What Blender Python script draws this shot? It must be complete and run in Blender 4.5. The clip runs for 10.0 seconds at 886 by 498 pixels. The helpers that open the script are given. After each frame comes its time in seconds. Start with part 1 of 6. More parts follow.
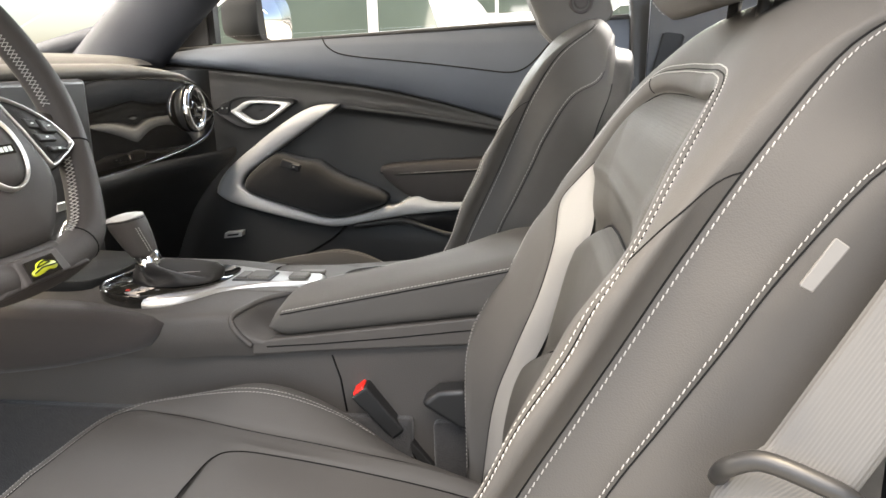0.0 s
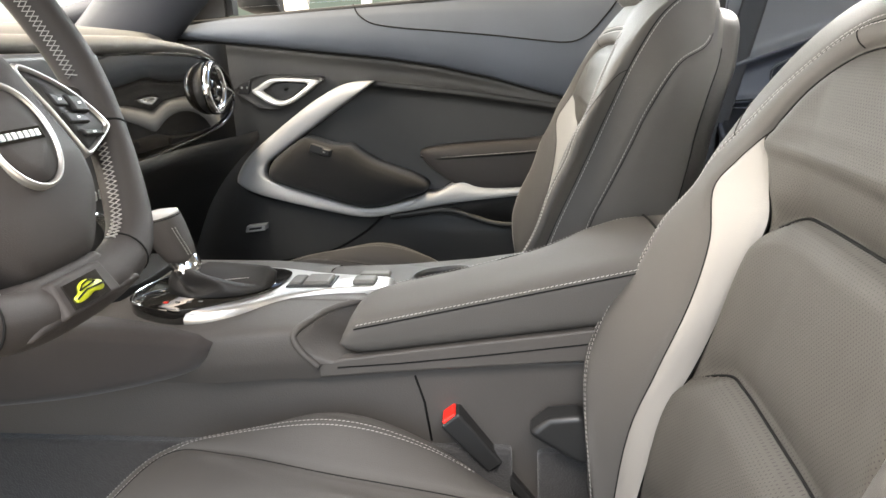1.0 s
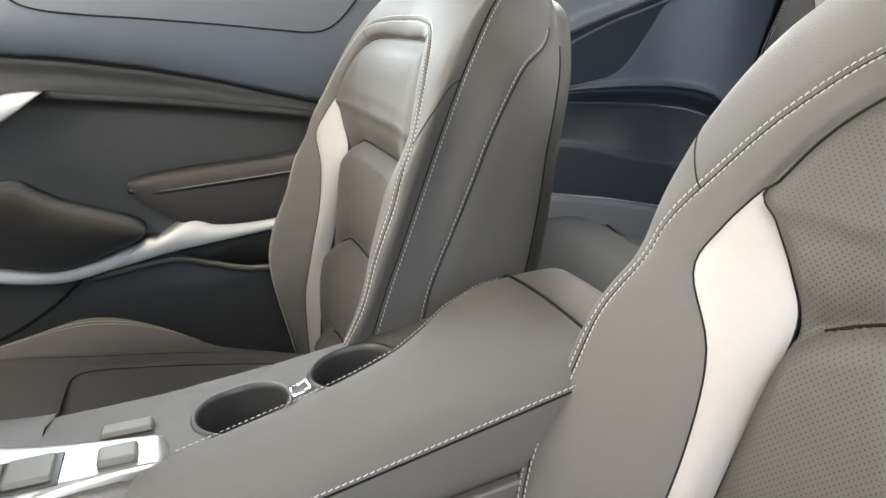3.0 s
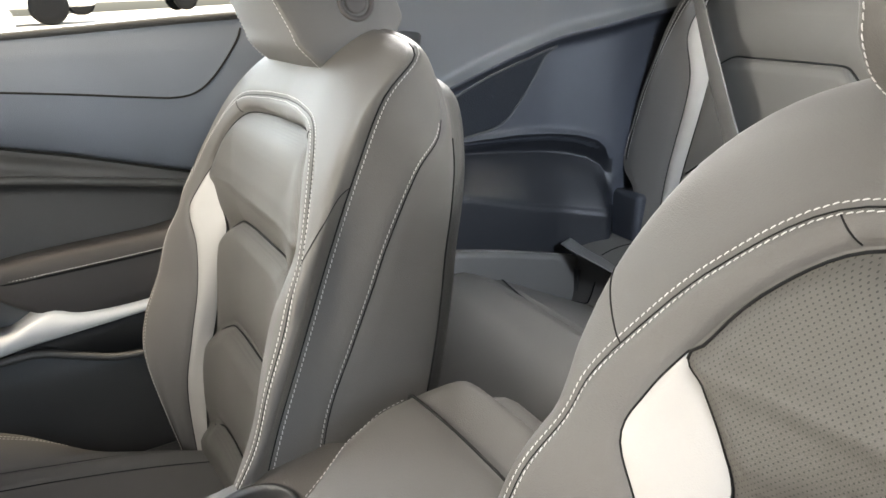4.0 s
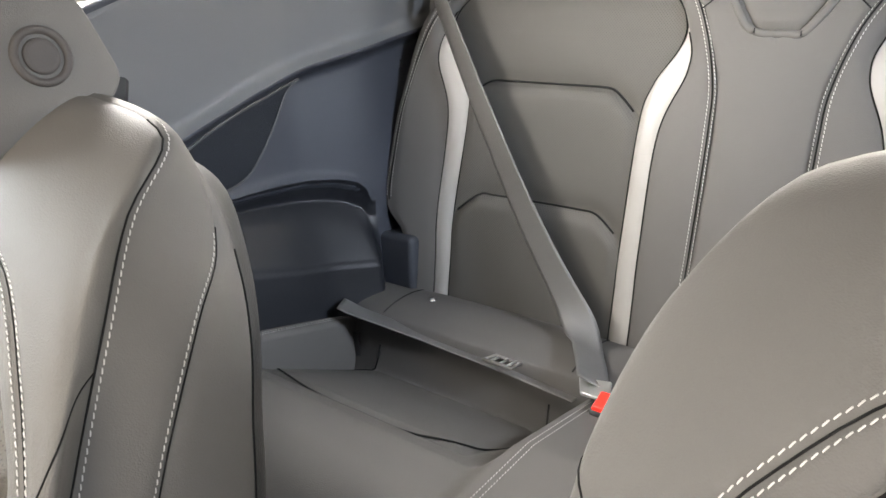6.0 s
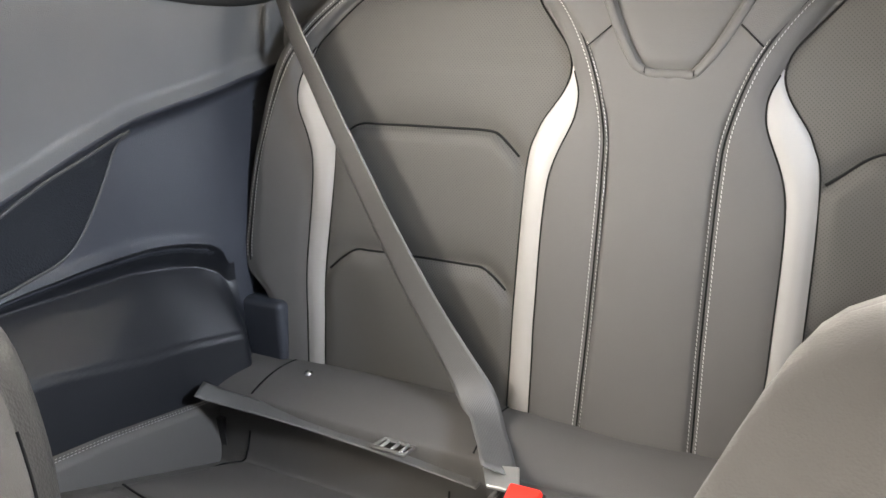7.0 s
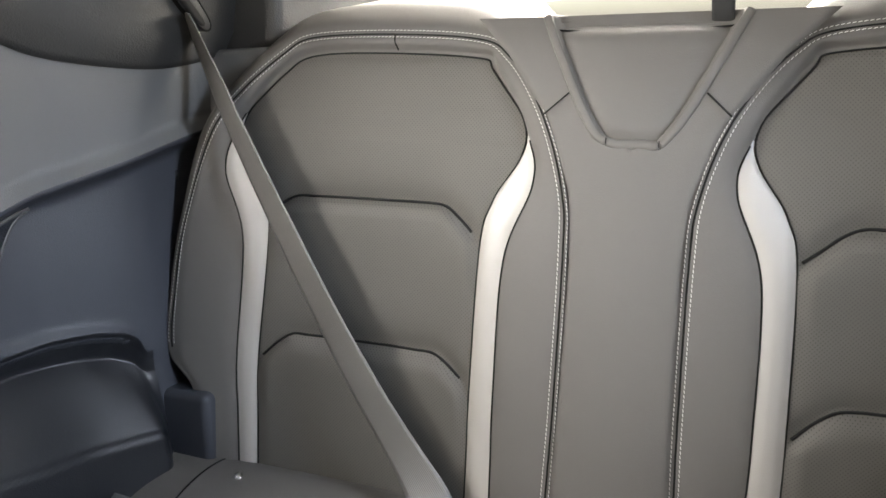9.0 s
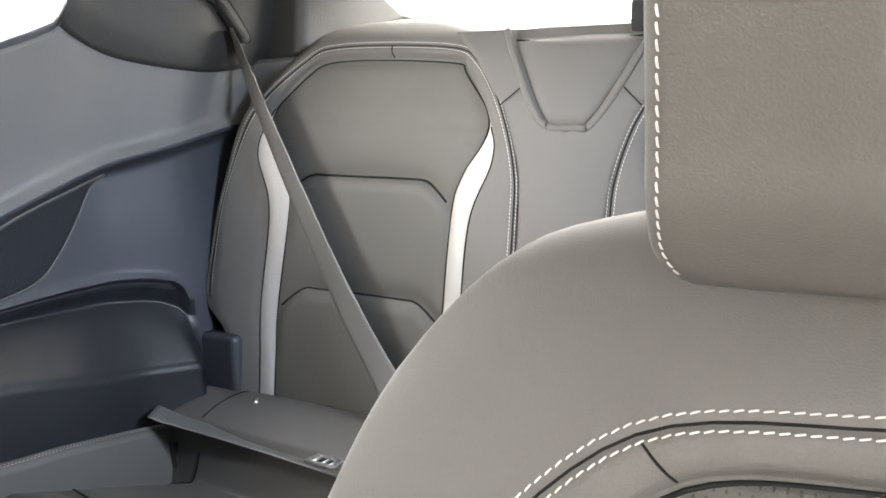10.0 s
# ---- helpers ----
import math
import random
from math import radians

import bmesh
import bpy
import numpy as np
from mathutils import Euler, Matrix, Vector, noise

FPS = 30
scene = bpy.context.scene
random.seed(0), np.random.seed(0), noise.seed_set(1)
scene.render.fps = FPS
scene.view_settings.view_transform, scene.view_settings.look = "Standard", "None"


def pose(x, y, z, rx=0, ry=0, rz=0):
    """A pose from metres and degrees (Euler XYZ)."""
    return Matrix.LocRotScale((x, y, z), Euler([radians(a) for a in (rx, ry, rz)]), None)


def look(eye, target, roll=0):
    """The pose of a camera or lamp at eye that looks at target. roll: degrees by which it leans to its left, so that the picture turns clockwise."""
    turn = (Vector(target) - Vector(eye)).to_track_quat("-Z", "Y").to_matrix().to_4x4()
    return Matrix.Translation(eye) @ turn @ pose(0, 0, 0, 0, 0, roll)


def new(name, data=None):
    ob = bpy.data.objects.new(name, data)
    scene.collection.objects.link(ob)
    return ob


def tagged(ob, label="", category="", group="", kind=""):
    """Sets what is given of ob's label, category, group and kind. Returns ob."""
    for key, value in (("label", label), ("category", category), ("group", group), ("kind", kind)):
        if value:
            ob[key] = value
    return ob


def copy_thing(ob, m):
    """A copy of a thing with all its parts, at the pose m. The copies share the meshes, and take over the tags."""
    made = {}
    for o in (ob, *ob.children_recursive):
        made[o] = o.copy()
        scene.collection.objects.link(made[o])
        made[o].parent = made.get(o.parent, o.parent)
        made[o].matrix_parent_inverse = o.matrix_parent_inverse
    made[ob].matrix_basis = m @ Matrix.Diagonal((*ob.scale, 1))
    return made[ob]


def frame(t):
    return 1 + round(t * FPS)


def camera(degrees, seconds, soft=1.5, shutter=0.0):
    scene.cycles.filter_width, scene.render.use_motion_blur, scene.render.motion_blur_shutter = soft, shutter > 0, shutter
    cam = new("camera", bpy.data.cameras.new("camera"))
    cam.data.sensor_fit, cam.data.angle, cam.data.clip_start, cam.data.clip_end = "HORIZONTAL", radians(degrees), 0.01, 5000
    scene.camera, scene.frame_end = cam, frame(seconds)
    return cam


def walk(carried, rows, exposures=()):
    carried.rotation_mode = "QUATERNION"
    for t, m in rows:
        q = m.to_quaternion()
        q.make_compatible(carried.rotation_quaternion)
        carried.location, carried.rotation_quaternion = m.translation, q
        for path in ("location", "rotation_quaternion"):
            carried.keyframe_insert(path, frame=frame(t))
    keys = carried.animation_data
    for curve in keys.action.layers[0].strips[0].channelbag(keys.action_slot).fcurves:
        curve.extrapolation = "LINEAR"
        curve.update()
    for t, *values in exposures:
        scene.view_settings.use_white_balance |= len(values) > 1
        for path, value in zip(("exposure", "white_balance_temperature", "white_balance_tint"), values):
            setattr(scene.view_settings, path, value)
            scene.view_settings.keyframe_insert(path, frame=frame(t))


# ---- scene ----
cam = camera(62.3, 10.0)
PATH = [
    (0, (0.2788, -1.0434, 0.9262), (0.1452, -0.0829, 0.6817), -1.69),
    (0.5, (0.1743, -0.9711, 0.8974), (0.0129, -0.0174, 0.6438), -2.23),
    (1, (0.1210, -0.8938, 0.9066), (0.0067, 0.0632, 0.6401), -2.50),
    (1.5, (0.0883, -0.7747, 0.9080), (0.0731, 0.1846, 0.6262), -2.68),
    (2, (0.0562, -0.6864, 0.9183), (0.1558, 0.2638, 0.6231), -2.88),
    (2.2, (0.0442, -0.6595, 0.9175), (0.1885, 0.2835, 0.6176), -2.88),
    (3.3, (-0.0037, -0.5144, 0.9556), (0.3401, 0.3686, 0.6360), -2.59),
    (3.5, (0.0038, -0.4959, 0.9736), (0.3736, 0.3758, 0.6521), -2.59),
    (4, (0.0290, -0.4666, 1.0260), (0.4690, 0.3698, 0.6990), -2.91),
    (4.5, (0.0232, -0.4018, 1.0529), (0.5275, 0.3958, 0.7219), -3.42),
    (5, (0.0304, -0.3315, 1.0655), (0.6018, 0.4166, 0.7280), -3.77),
    (5.5, (0.0520, -0.2863, 1.0717), (0.7057, 0.3891, 0.7303), -3.78),
    (6, (0.1000, -0.2347, 1.0555), (0.8331, 0.3526, 0.7125), -3.81),
    (6.2, (0.1255, -0.2116, 1.0599), (0.8852, 0.3370, 0.7108), -3.88),
    (7.3, (0.2418, -0.1240, 1.0826), (1.0919, 0.2902, 0.7574), -3.74),
    (7.5, (0.2599, -0.1019, 1.0826), (1.1219, 0.2975, 0.7705), -3.75),
    (8, (0.3267, -0.0651, 1.1145), (1.2023, 0.3152, 0.8169), -3.63),
    (8.5, (0.3704, -0.0376, 1.1344), (1.2548, 0.3342, 0.8519), -3.57),
    (9, (0.2954, -0.1018, 1.0868), (1.1815, 0.2700, 0.8102), -3.27),
    (9.5, (0.2051, -0.1955, 1.0643), (1.0848, 0.1992, 0.7991), -3.18),
    (10, (0.1407, -0.2882, 1.0387), (1.0053, 0.1617, 0.8148), -2.86),
]
walk(cam, [(t, look(eye, target, roll)) for t, eye, target, roll in PATH],
     exposures=[(0, 1.8, 7400, 12), (1, 2.05, 7350, 11), (1.5, 2.15, 7250, 10.5), (2.2, 2.15, 7100, 10), (3.5, 2.2, 7050, 9), (4.5, 2.25, 7100, 10.5), (5.5, 2.25, 7200, 11.5), (6.2, 2.3, 7250, 12), (7.4, 2.33, 7350, 12.5), (8.5, 2.1, 7250, 11.5), (9.2, 2.2, 7150, 11.5), (10, 2.42, 6950, 11)])

# ---- light ----
SUN_UP, SUN_TURN = radians(78), radians(230)
world = bpy.data.worlds.new("sky")
scene.world = world
world.use_nodes = True
wn = world.node_tree
sky = wn.nodes.new("ShaderNodeTexSky")
sky.sky_type, sky.sun_disc, sky.sun_elevation, sky.sun_rotation = "NISHITA", False, SUN_UP, SUN_TURN
sky.air_density, sky.dust_density = 1.0, 3.0
wn.links.new(sky.outputs[0], wn.nodes["Background"].inputs[0])
wn.nodes["Background"].inputs[1].default_value = 0.11


def lamp(name, kind, m, strength, colour=(1, 1, 1), **more):
    data = bpy.data.lights.new(name, kind)
    data.energy, data.color = strength, colour
    for key, value in more.items():
        if key == "angle":
            data.angle = value
        elif key == "spread":
            data.spread = value
        elif key == "size":
            data.shape, data.size, data.size_y = "RECTANGLE", value[0], value[1]
    ob = new(name, data)
    ob.matrix_world = m
    return ob


lamp("sun", "SUN", look((0, 0, 0), (-0.10, 0.0, -1)), 3.0, (1.0, 0.89, 0.70), angle=radians(12))
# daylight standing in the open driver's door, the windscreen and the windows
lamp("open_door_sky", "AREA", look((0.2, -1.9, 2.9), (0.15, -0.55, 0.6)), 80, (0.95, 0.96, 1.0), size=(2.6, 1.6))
lamp("door_daylight", "AREA", look((0.0, -4.0, 1.75), (0.1, 0.2, 0.75)), 48, (0.68, 0.82, 1.0), size=(4.2, 2.2))
lamp("windscreen_daylight", "AREA", look((-1.6, 0.0, 1.45), (0.3, 0.0, 0.9)), 31, (1.0, 0.965, 0.91), size=(2.0, 1.1))
lamp("side_window_daylight", "AREA", look((0.05, 1.15, 1.33), (0.65, 0.0, 0.8)), 7, (0.78, 0.89, 1.0), size=(0.8, 0.4))
lamp("quarter_window_daylight", "AREA", look((0.66, 0.70, 1.22), (1.04, 0.30, 0.80)), 10, (0.95, 0.97, 1.0), size=(0.30, 0.16))
lamp("driver_quarter_daylight", "AREA", look((0.69, -0.72, 1.23), (1.0, 0.45, 0.80)), 4.5, (0.66, 0.79, 1.0), size=(0.26, 0.12), spread=radians(85))
lamp("rear_window_daylight", "AREA", look((1.6, 0.0, 1.36), (0.7, 0.0, 0.85)), 18, (1.0, 0.97, 0.92), size=(1.0, 0.5))

# ---- materials ----
def material(name, colour, rough=0.5, metal=0.0, grain=0.0, grain_size=600.0, vary=0.12, vary_size=9.0, coat=0.0,
             sheen=0.0, spec=0.5):
    """A surface with its colour, a slow variation of tone and gloss, and a fine relief."""
    m = bpy.data.materials.new(name)
    m.use_nodes = True
    n, l = m.node_tree.nodes, m.node_tree.links
    b = n["Principled BSDF"]
    b.inputs["Metallic"].default_value = metal
    b.inputs["Coat Weight"].default_value = coat
    b.inputs["Sheen Weight"].default_value = sheen
    b.inputs["Specular IOR Level"].default_value = spec
    co = n.new("ShaderNodeTexCoord")
    slow = n.new("ShaderNodeTexNoise")
    slow.inputs["Scale"].default_value, slow.inputs["Detail"].default_value = vary_size, 4.0
    l.new(co.outputs["Object"], slow.inputs["Vector"])
    ramp = n.new("ShaderNodeMix")
    ramp.data_type = "RGBA"
    ramp.inputs["A"].default_value = (*[c * (1 - vary) for c in colour], 1)
    ramp.inputs["B"].default_value = (*[min(1, c * (1 + vary)) for c in colour], 1)
    l.new(slow.outputs["Fac"], ramp.inputs["Factor"])
    l.new(ramp.outputs["Result"], b.inputs["Base Color"])
    gloss = n.new("ShaderNodeMapRange")
    gloss.inputs["To Min"].default_value, gloss.inputs["To Max"].default_value = max(0.02, rough * 0.88), min(1, rough * 1.12)
    l.new(slow.outputs["Fac"], gloss.inputs["Value"])
    l.new(gloss.outputs["Result"], b.inputs["Roughness"])
    if grain:
        fine = n.new("ShaderNodeTexVoronoi")
        fine.inputs["Scale"].default_value = grain_size
        l.new(co.outputs["Object"], fine.inputs["Vector"])
        bump = n.new("ShaderNodeBump")
        bump.inputs["Strength"].default_value, bump.inputs["Distance"].default_value = grain, 0.0006
        l.new(fine.outputs["Distance"], bump.inputs["Height"])
        l.new(bump.outputs["Normal"], b.inputs["Normal"])
    return m


def perforate(m, pitch, axes):
    """Rows of small holes, staggered, over a leather; axes: the two object axes along which they run."""
    n, l = m.node_tree.nodes, m.node_tree.links
    b = n["Principled BSDF"]
    base = b.inputs["Base Color"].links[0].from_socket
    co = n.new("ShaderNodeTexCoord")
    split = n.new("ShaderNodeSeparateXYZ")
    l.new(co.outputs["Object"], split.inputs[0])

    def calc(op, a, c=None):
        node = n.new("ShaderNodeMath")
        node.operation = op
        for i, v in enumerate((a, c)):
            if v is None:
                continue
            if isinstance(v, (int, float)):
                node.inputs[i].default_value = v
            else:
                l.new(v, node.inputs[i])
        return node.outputs[0]

    u = calc("DIVIDE", split.outputs[axes[0]], pitch)
    v = calc("DIVIDE", split.outputs[axes[1]], pitch * 0.5)
    row = calc("FLOOR", v)
    shift = calc("MULTIPLY", calc("MODULO", row, 2.0), 0.5)
    du = calc("SUBTRACT", calc("FRACT", calc("ADD", u, shift)), 0.5)
    dv = calc("MULTIPLY", calc("SUBTRACT", calc("FRACT", v), 0.5), 0.5)
    dist = calc("SQRT", calc("ADD", calc("MULTIPLY", du, du), calc("MULTIPLY", dv, dv)))
    hole = calc("MULTIPLY", calc("LESS_THAN", dist, 0.125), 0.75)
    mix = n.new("ShaderNodeMix")
    mix.data_type = "RGBA"
    l.new(hole, mix.inputs["Factor"])
    l.new(base, mix.inputs["A"])
    mix.inputs["B"].default_value = (0.006, 0.006, 0.006, 1)
    l.new(mix.outputs["Result"], b.inputs["Base Color"])
    return m


def ribbed(m, axis, pitch, depth):
    """Fine ribs along a webbing."""
    n, l = m.node_tree.nodes, m.node_tree.links
    co = n.new("ShaderNodeUVMap")
    wave = n.new("ShaderNodeTexWave")
    wave.bands_direction = axis
    wave.inputs["Scale"].default_value = pitch
    l.new(co.outputs[0], wave.inputs["Vector"])
    bump = n.new("ShaderNodeBump")
    bump.inputs["Strength"].default_value, bump.inputs["Distance"].default_value = 0.28, depth
    l.new(wave.outputs["Fac"], bump.inputs["Height"])
    l.new(bump.outputs["Normal"], n["Principled BSDF"].inputs["Normal"])
    return m


LEATHER = material("black leather", (0.0475, 0.0448, 0.0415), 0.72, spec=0.28, grain=0.25, grain_size=900)
PERFORATED = perforate(material("perforated black leather", (0.041, 0.0385, 0.034), 0.74, spec=0.25, grain=0.2, grain_size=900), 0.0044, (1, 2))
WHEEL = material("smooth black leather", (0.027, 0.0238, 0.0224), 0.66, spec=0.22, grain=0.2, grain_size=1100)
PALE = material("pale grey leather", (0.158, 0.150, 0.138), 0.5, grain=0.2, grain_size=900, vary=0.04)
THREAD = material("white thread", (0.24, 0.232, 0.22), 0.8, vary=0.1, vary_size=300)
GROOVE = material("dark seam", (0.005, 0.005, 0.005), 0.9, spec=0.12)
SOFT = material("black soft-touch plastic", (0.0245, 0.0242, 0.0238), 0.55, spec=0.28, grain=0.35, grain_size=700)
HARD = material("black grained plastic", (0.013, 0.013, 0.013), 0.56, spec=0.30, grain=0.4, grain_size=500)
CONSOLE = material("dark grey grained plastic", (0.046, 0.042, 0.0385), 0.58, spec=0.30, grain=0.3, grain_size=500)
SWITCH = material("grey switch plastic", (0.075, 0.072, 0.066), 0.5, spec=0.3)
SMOOTH = material("smooth dark plastic", (0.015, 0.015, 0.015), 0.42, spec=0.35)
PIANO = material("glossy black panel", (0.008, 0.007, 0.006), 0.04, vary=0.05, coat=1.0)
BRUSHED = material("brushed silver", (0.45, 0.44, 0.425), 0.36, 0.9, vary=0.03)
CHROME = material("chrome", (0.86, 0.86, 0.85), 0.1, 1.0, vary=0.02)
SATIN = material("satin silver paint", (0.34, 0.335, 0.325), 0.52, 0.05, vary=0.03)
SUEDE = material("black suede", (0.011, 0.0105, 0.010), 0.95, spec=0.2, grain=0.5, grain_size=1500, sheen=0.12)
TRIM = material("dark grey vinyl trim", (0.018, 0.0195, 0.024), 0.5, spec=0.26, grain=0.3, grain_size=800)
PAD = material("slate grey vinyl pad", (0.050, 0.059, 0.073), 0.58, spec=0.3, grain=0.3, grain_size=800)
UPPER = material("mid grey vinyl trim", (0.056, 0.0565, 0.057), 0.6, spec=0.3, grain=0.3, grain_size=800)
# the side trim made blacker: the shade round the ledge is in this colour
LEDGE_SHADE = material("dark satin trim with shade in its colour", (0.007, 0.0075, 0.009), 0.42, spec=0.28, grain=0.2, grain_size=700)
KNEE = material("dark brown suede", (0.030, 0.026, 0.0245), 0.95, spec=0.15, grain=0.5, grain_size=1300, sheen=0.15)
CARPET = material("dark carpet", (0.020, 0.019, 0.019), 1.0, grain=1.0, grain_size=420, vary=0.5, vary_size=120, sheen=0.2)
BRIGHT = material("polished silver trim", (0.74, 0.73, 0.71), 0.24, 0.55, vary=0.03)
SHELF = material("pale grey shelf cloth", (0.21, 0.20, 0.182), 0.95, grain=0.5, grain_size=900)
LINER = material("grey headliner cloth", (0.16, 0.155, 0.145), 0.9, grain=0.3, grain_size=900)
BOOT = material("thin black leather", (0.013, 0.012, 0.0115), 0.55, spec=0.30, grain=0.2, grain_size=1100)
MESH = material("speaker cloth", (0.006, 0.007, 0.009), 0.8, spec=0.12, grain=0.9, grain_size=420)
WEB = ribbed(material("grey seat belt webbing", (0.054, 0.0525, 0.050), 0.6, vary=0.08, vary_size=60), "X", 7.0, 0.0006)
# grey webbing again, with the shade behind the seat put into its colour
SHADED_WEB = ribbed(material("grey seat belt webbing with shade in its colour", (0.013, 0.013, 0.0135), 0.6, spec=0.2, vary=0.08, vary_size=60), "X", 7.0, 0.0006)
RED = material("red plastic", (0.75, 0.02, 0.012), 0.35, vary=0.03)
YELLOW = material("yellow enamel", (0.30, 0.33, 0.012), 0.4, vary=0.05)
WHITE = material("white paint", (0.8, 0.8, 0.8), 0.25, vary=0.02, coat=0.5)
LABEL = material("white label cloth", (0.10, 0.098, 0.095), 0.85, vary=0.05)
TAIL = material("red lamp lens", (0.6, 0.02, 0.02), 0.15, vary=0.05)
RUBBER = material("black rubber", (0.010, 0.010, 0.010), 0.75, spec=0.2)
CONCRETE = material("pale concrete", (0.52, 0.50, 0.46), 0.85, grain=0.6, grain_size=90, vary=0.15, vary_size=1.5)
TINT = material("dark glass", (0.10, 0.13, 0.11), 0.05, vary=0.3, vary_size=1.0)
PLATE = material("silvered plate", (0.55, 0.55, 0.53), 0.3, 0.9, vary=0.05)

GLASS = bpy.data.materials.new("clear glass")
GLASS.use_nodes = True
gb = GLASS.node_tree.nodes["Principled BSDF"]
gb.inputs["Base Color"].default_value, gb.inputs["Roughness"].default_value = (0.96, 0.98, 0.97, 1), 0.0
gb.inputs["Transmission Weight"].default_value, gb.inputs["IOR"].default_value = 1.0, 1.02

# ---- building tools ----
def spline(points, n, closed=False):
    """n points along a smooth curve through the given ones, evenly by their chord length."""
    p = np.array(points, float)
    if closed:
        q = np.vstack([p[-1], p, p[0], p[1]])
    else:
        q = np.vstack([2 * p[0] - p[1], p, 2 * p[-1] - p[-2]])
    k = len(q) - 3
    u = np.linspace(0, k, 40 * k + 1)
    i = np.minimum(u.astype(int), k - 1)
    t = (u - i)[:, None]
    a, b, c, d = q[i], q[i + 1], q[i + 2], q[i + 3]
    fine = 0.5 * (2 * b + (c - a) * t + (2 * a - 5 * b + 4 * c - d) * t ** 2 + (3 * b - a - 3 * c + d) * t ** 3)
    return resample(fine, n, closed)


def resample(p, n, closed=False):
    p = np.array(p, float)
    s = np.concatenate([[0], np.cumsum(np.linalg.norm(np.diff(p, axis=0), axis=1))])
    goal = np.linspace(0, s[-1], n + 1)[:-1] if closed else np.linspace(0, s[-1], n)
    return np.stack([np.interp(goal, s, p[:, k]) for k in range(p.shape[1])], 1)


def keyed(points, keys, n):
    """n points through control points that stand at the given keys, so that several curves keep step."""
    p, keys = np.array(points, float), np.array(keys, float)
    m = np.gradient(p, keys, axis=0)
    u = np.linspace(keys[0], keys[-1], n)
    i = np.clip(np.searchsorted(keys, u, "right") - 1, 0, len(keys) - 2)
    h = (keys[i + 1] - keys[i])[:, None]
    t = ((u - keys[i]) / h[:, 0])[:, None]
    return ((2 * t ** 3 - 3 * t ** 2 + 1) * p[i] + (t ** 3 - 2 * t ** 2 + t) * h * m[i]
            + (3 * t ** 2 - 2 * t ** 3) * p[i + 1] + (t ** 3 - t ** 2) * h * m[i + 1])


def mesh(verts, faces, smooth=True):
    me = bpy.data.meshes.new("mesh")
    me.from_pydata([tuple(v) for v in verts], [], faces)
    if smooth:
        me.shade_smooth()
    me.validate()
    return me


def sheet(grid, close_u=False, close_v=False, flip=False):
    """A mesh over a grid of points, rows by columns."""
    g = np.array(grid, float)
    r, c = g.shape[:2]
    faces = []
    for i in range(r if close_u else r - 1):
        for j in range(c if close_v else c - 1):
            a, b = i * c + j, i * c + (j + 1) % c
            d, e = ((i + 1) % r) * c + j, ((i + 1) % r) * c + (j + 1) % c
            faces.append((a, d, e, b) if flip else (a, b, e, d))
    return mesh(g.reshape(-1, 3), faces)


def tube(sections, caps=True, smooth=True):
    """A solid through closed sections, all with the same number of points."""
    g = np.array(sections, float)
    r, c = g.shape[:2]
    faces = [(i * c + j, i * c + (j + 1) % c, (i + 1) * c + (j + 1) % c, (i + 1) * c + j) for i in range(r - 1) for j in range(c)]
    if caps:
        faces += [tuple(range(c - 1, -1, -1)), tuple((r - 1) * c + j for j in range(c))]
    return mesh(g.reshape(-1, 3), faces, smooth)


def part(name, me, mat, parent, label="", bevel=0.0, solid=0.0, auto=None):
    """One mesh under a thing or under a part."""
    if isinstance(me, bmesh.types.BMesh):
        bm, me = me, bpy.data.meshes.new(name)
        bm.to_mesh(me)
        bm.free()
    me.name = name
    me.materials.append(mat)
    ob = new(name, me)
    if parent is not None:
        ob.parent = parent
    if solid:
        mod = ob.modifiers.new("solid", "SOLIDIFY")
        mod.thickness, mod.offset = solid, -1.0
    if bevel:
        mod = ob.modifiers.new("bevel", "BEVEL")
        mod.width, mod.segments, mod.limit_method, mod.angle_limit = bevel, 3, "ANGLE", radians(40)
        me.shade_smooth()
        mod.harden_normals = True
    if label:
        ob["label"] = label
    return ob


def thing(name, label, category, group="", at=(0, 0, 0), kind=""):
    ob = new(name)
    ob.location = at
    return tagged(ob, label, category, group, kind)


def piece(name, me, mat, label, category, kind="", group="", bevel=0.0, solid=0.0):
    return tagged(part(name, me, mat, None, "", bevel, solid), label, category, group, kind)


def prism(outline, lo, hi, axis="z"):
    """A solid from a flat outline, between two heights along an axis."""
    n = len(outline)

    def place(a, b, h):
        return {"z": (a, b, h), "y": (a, h, b), "x": (h, a, b)}[axis]
    v = [place(a, b, lo) for a, b in outline] + [place(a, b, hi) for a, b in outline]
    f = [tuple(range(n)), tuple(range(2 * n - 1, n - 1, -1))] + [(i, i + n, (i + 1) % n + n, (i + 1) % n) for i in range(n)]
    me = mesh(v, f, False)
    bm = bmesh.new()
    bm.from_mesh(me)
    bmesh.ops.recalc_face_normals(bm, faces=bm.faces)
    bm.to_mesh(me)
    bm.free()
    return me


def box(lo, hi):
    return prism([(lo[0], lo[1]), (hi[0], lo[1]), (hi[0], hi[1]), (lo[0], hi[1])], lo[2], hi[2])


def hull8(bottom, top):
    """A solid between two four-cornered faces."""
    f = [(3, 2, 1, 0), (4, 5, 6, 7), (0, 1, 5, 4), (1, 2, 6, 5), (2, 3, 7, 6), (3, 0, 4, 7)]
    return mesh([*bottom, *top], f, False)


def ring(centre, normal, radius, n=32, squash=1.0):
    """A circle of points."""
    z = Vector(normal).normalized()
    m = z.to_track_quat("Z", "Y").to_matrix()
    return np.array([tuple(Vector(centre) + m @ Vector((radius * math.cos(a), squash * radius * math.sin(a), 0)))
                     for a in np.linspace(0, 2 * math.pi, n, endpoint=False)])


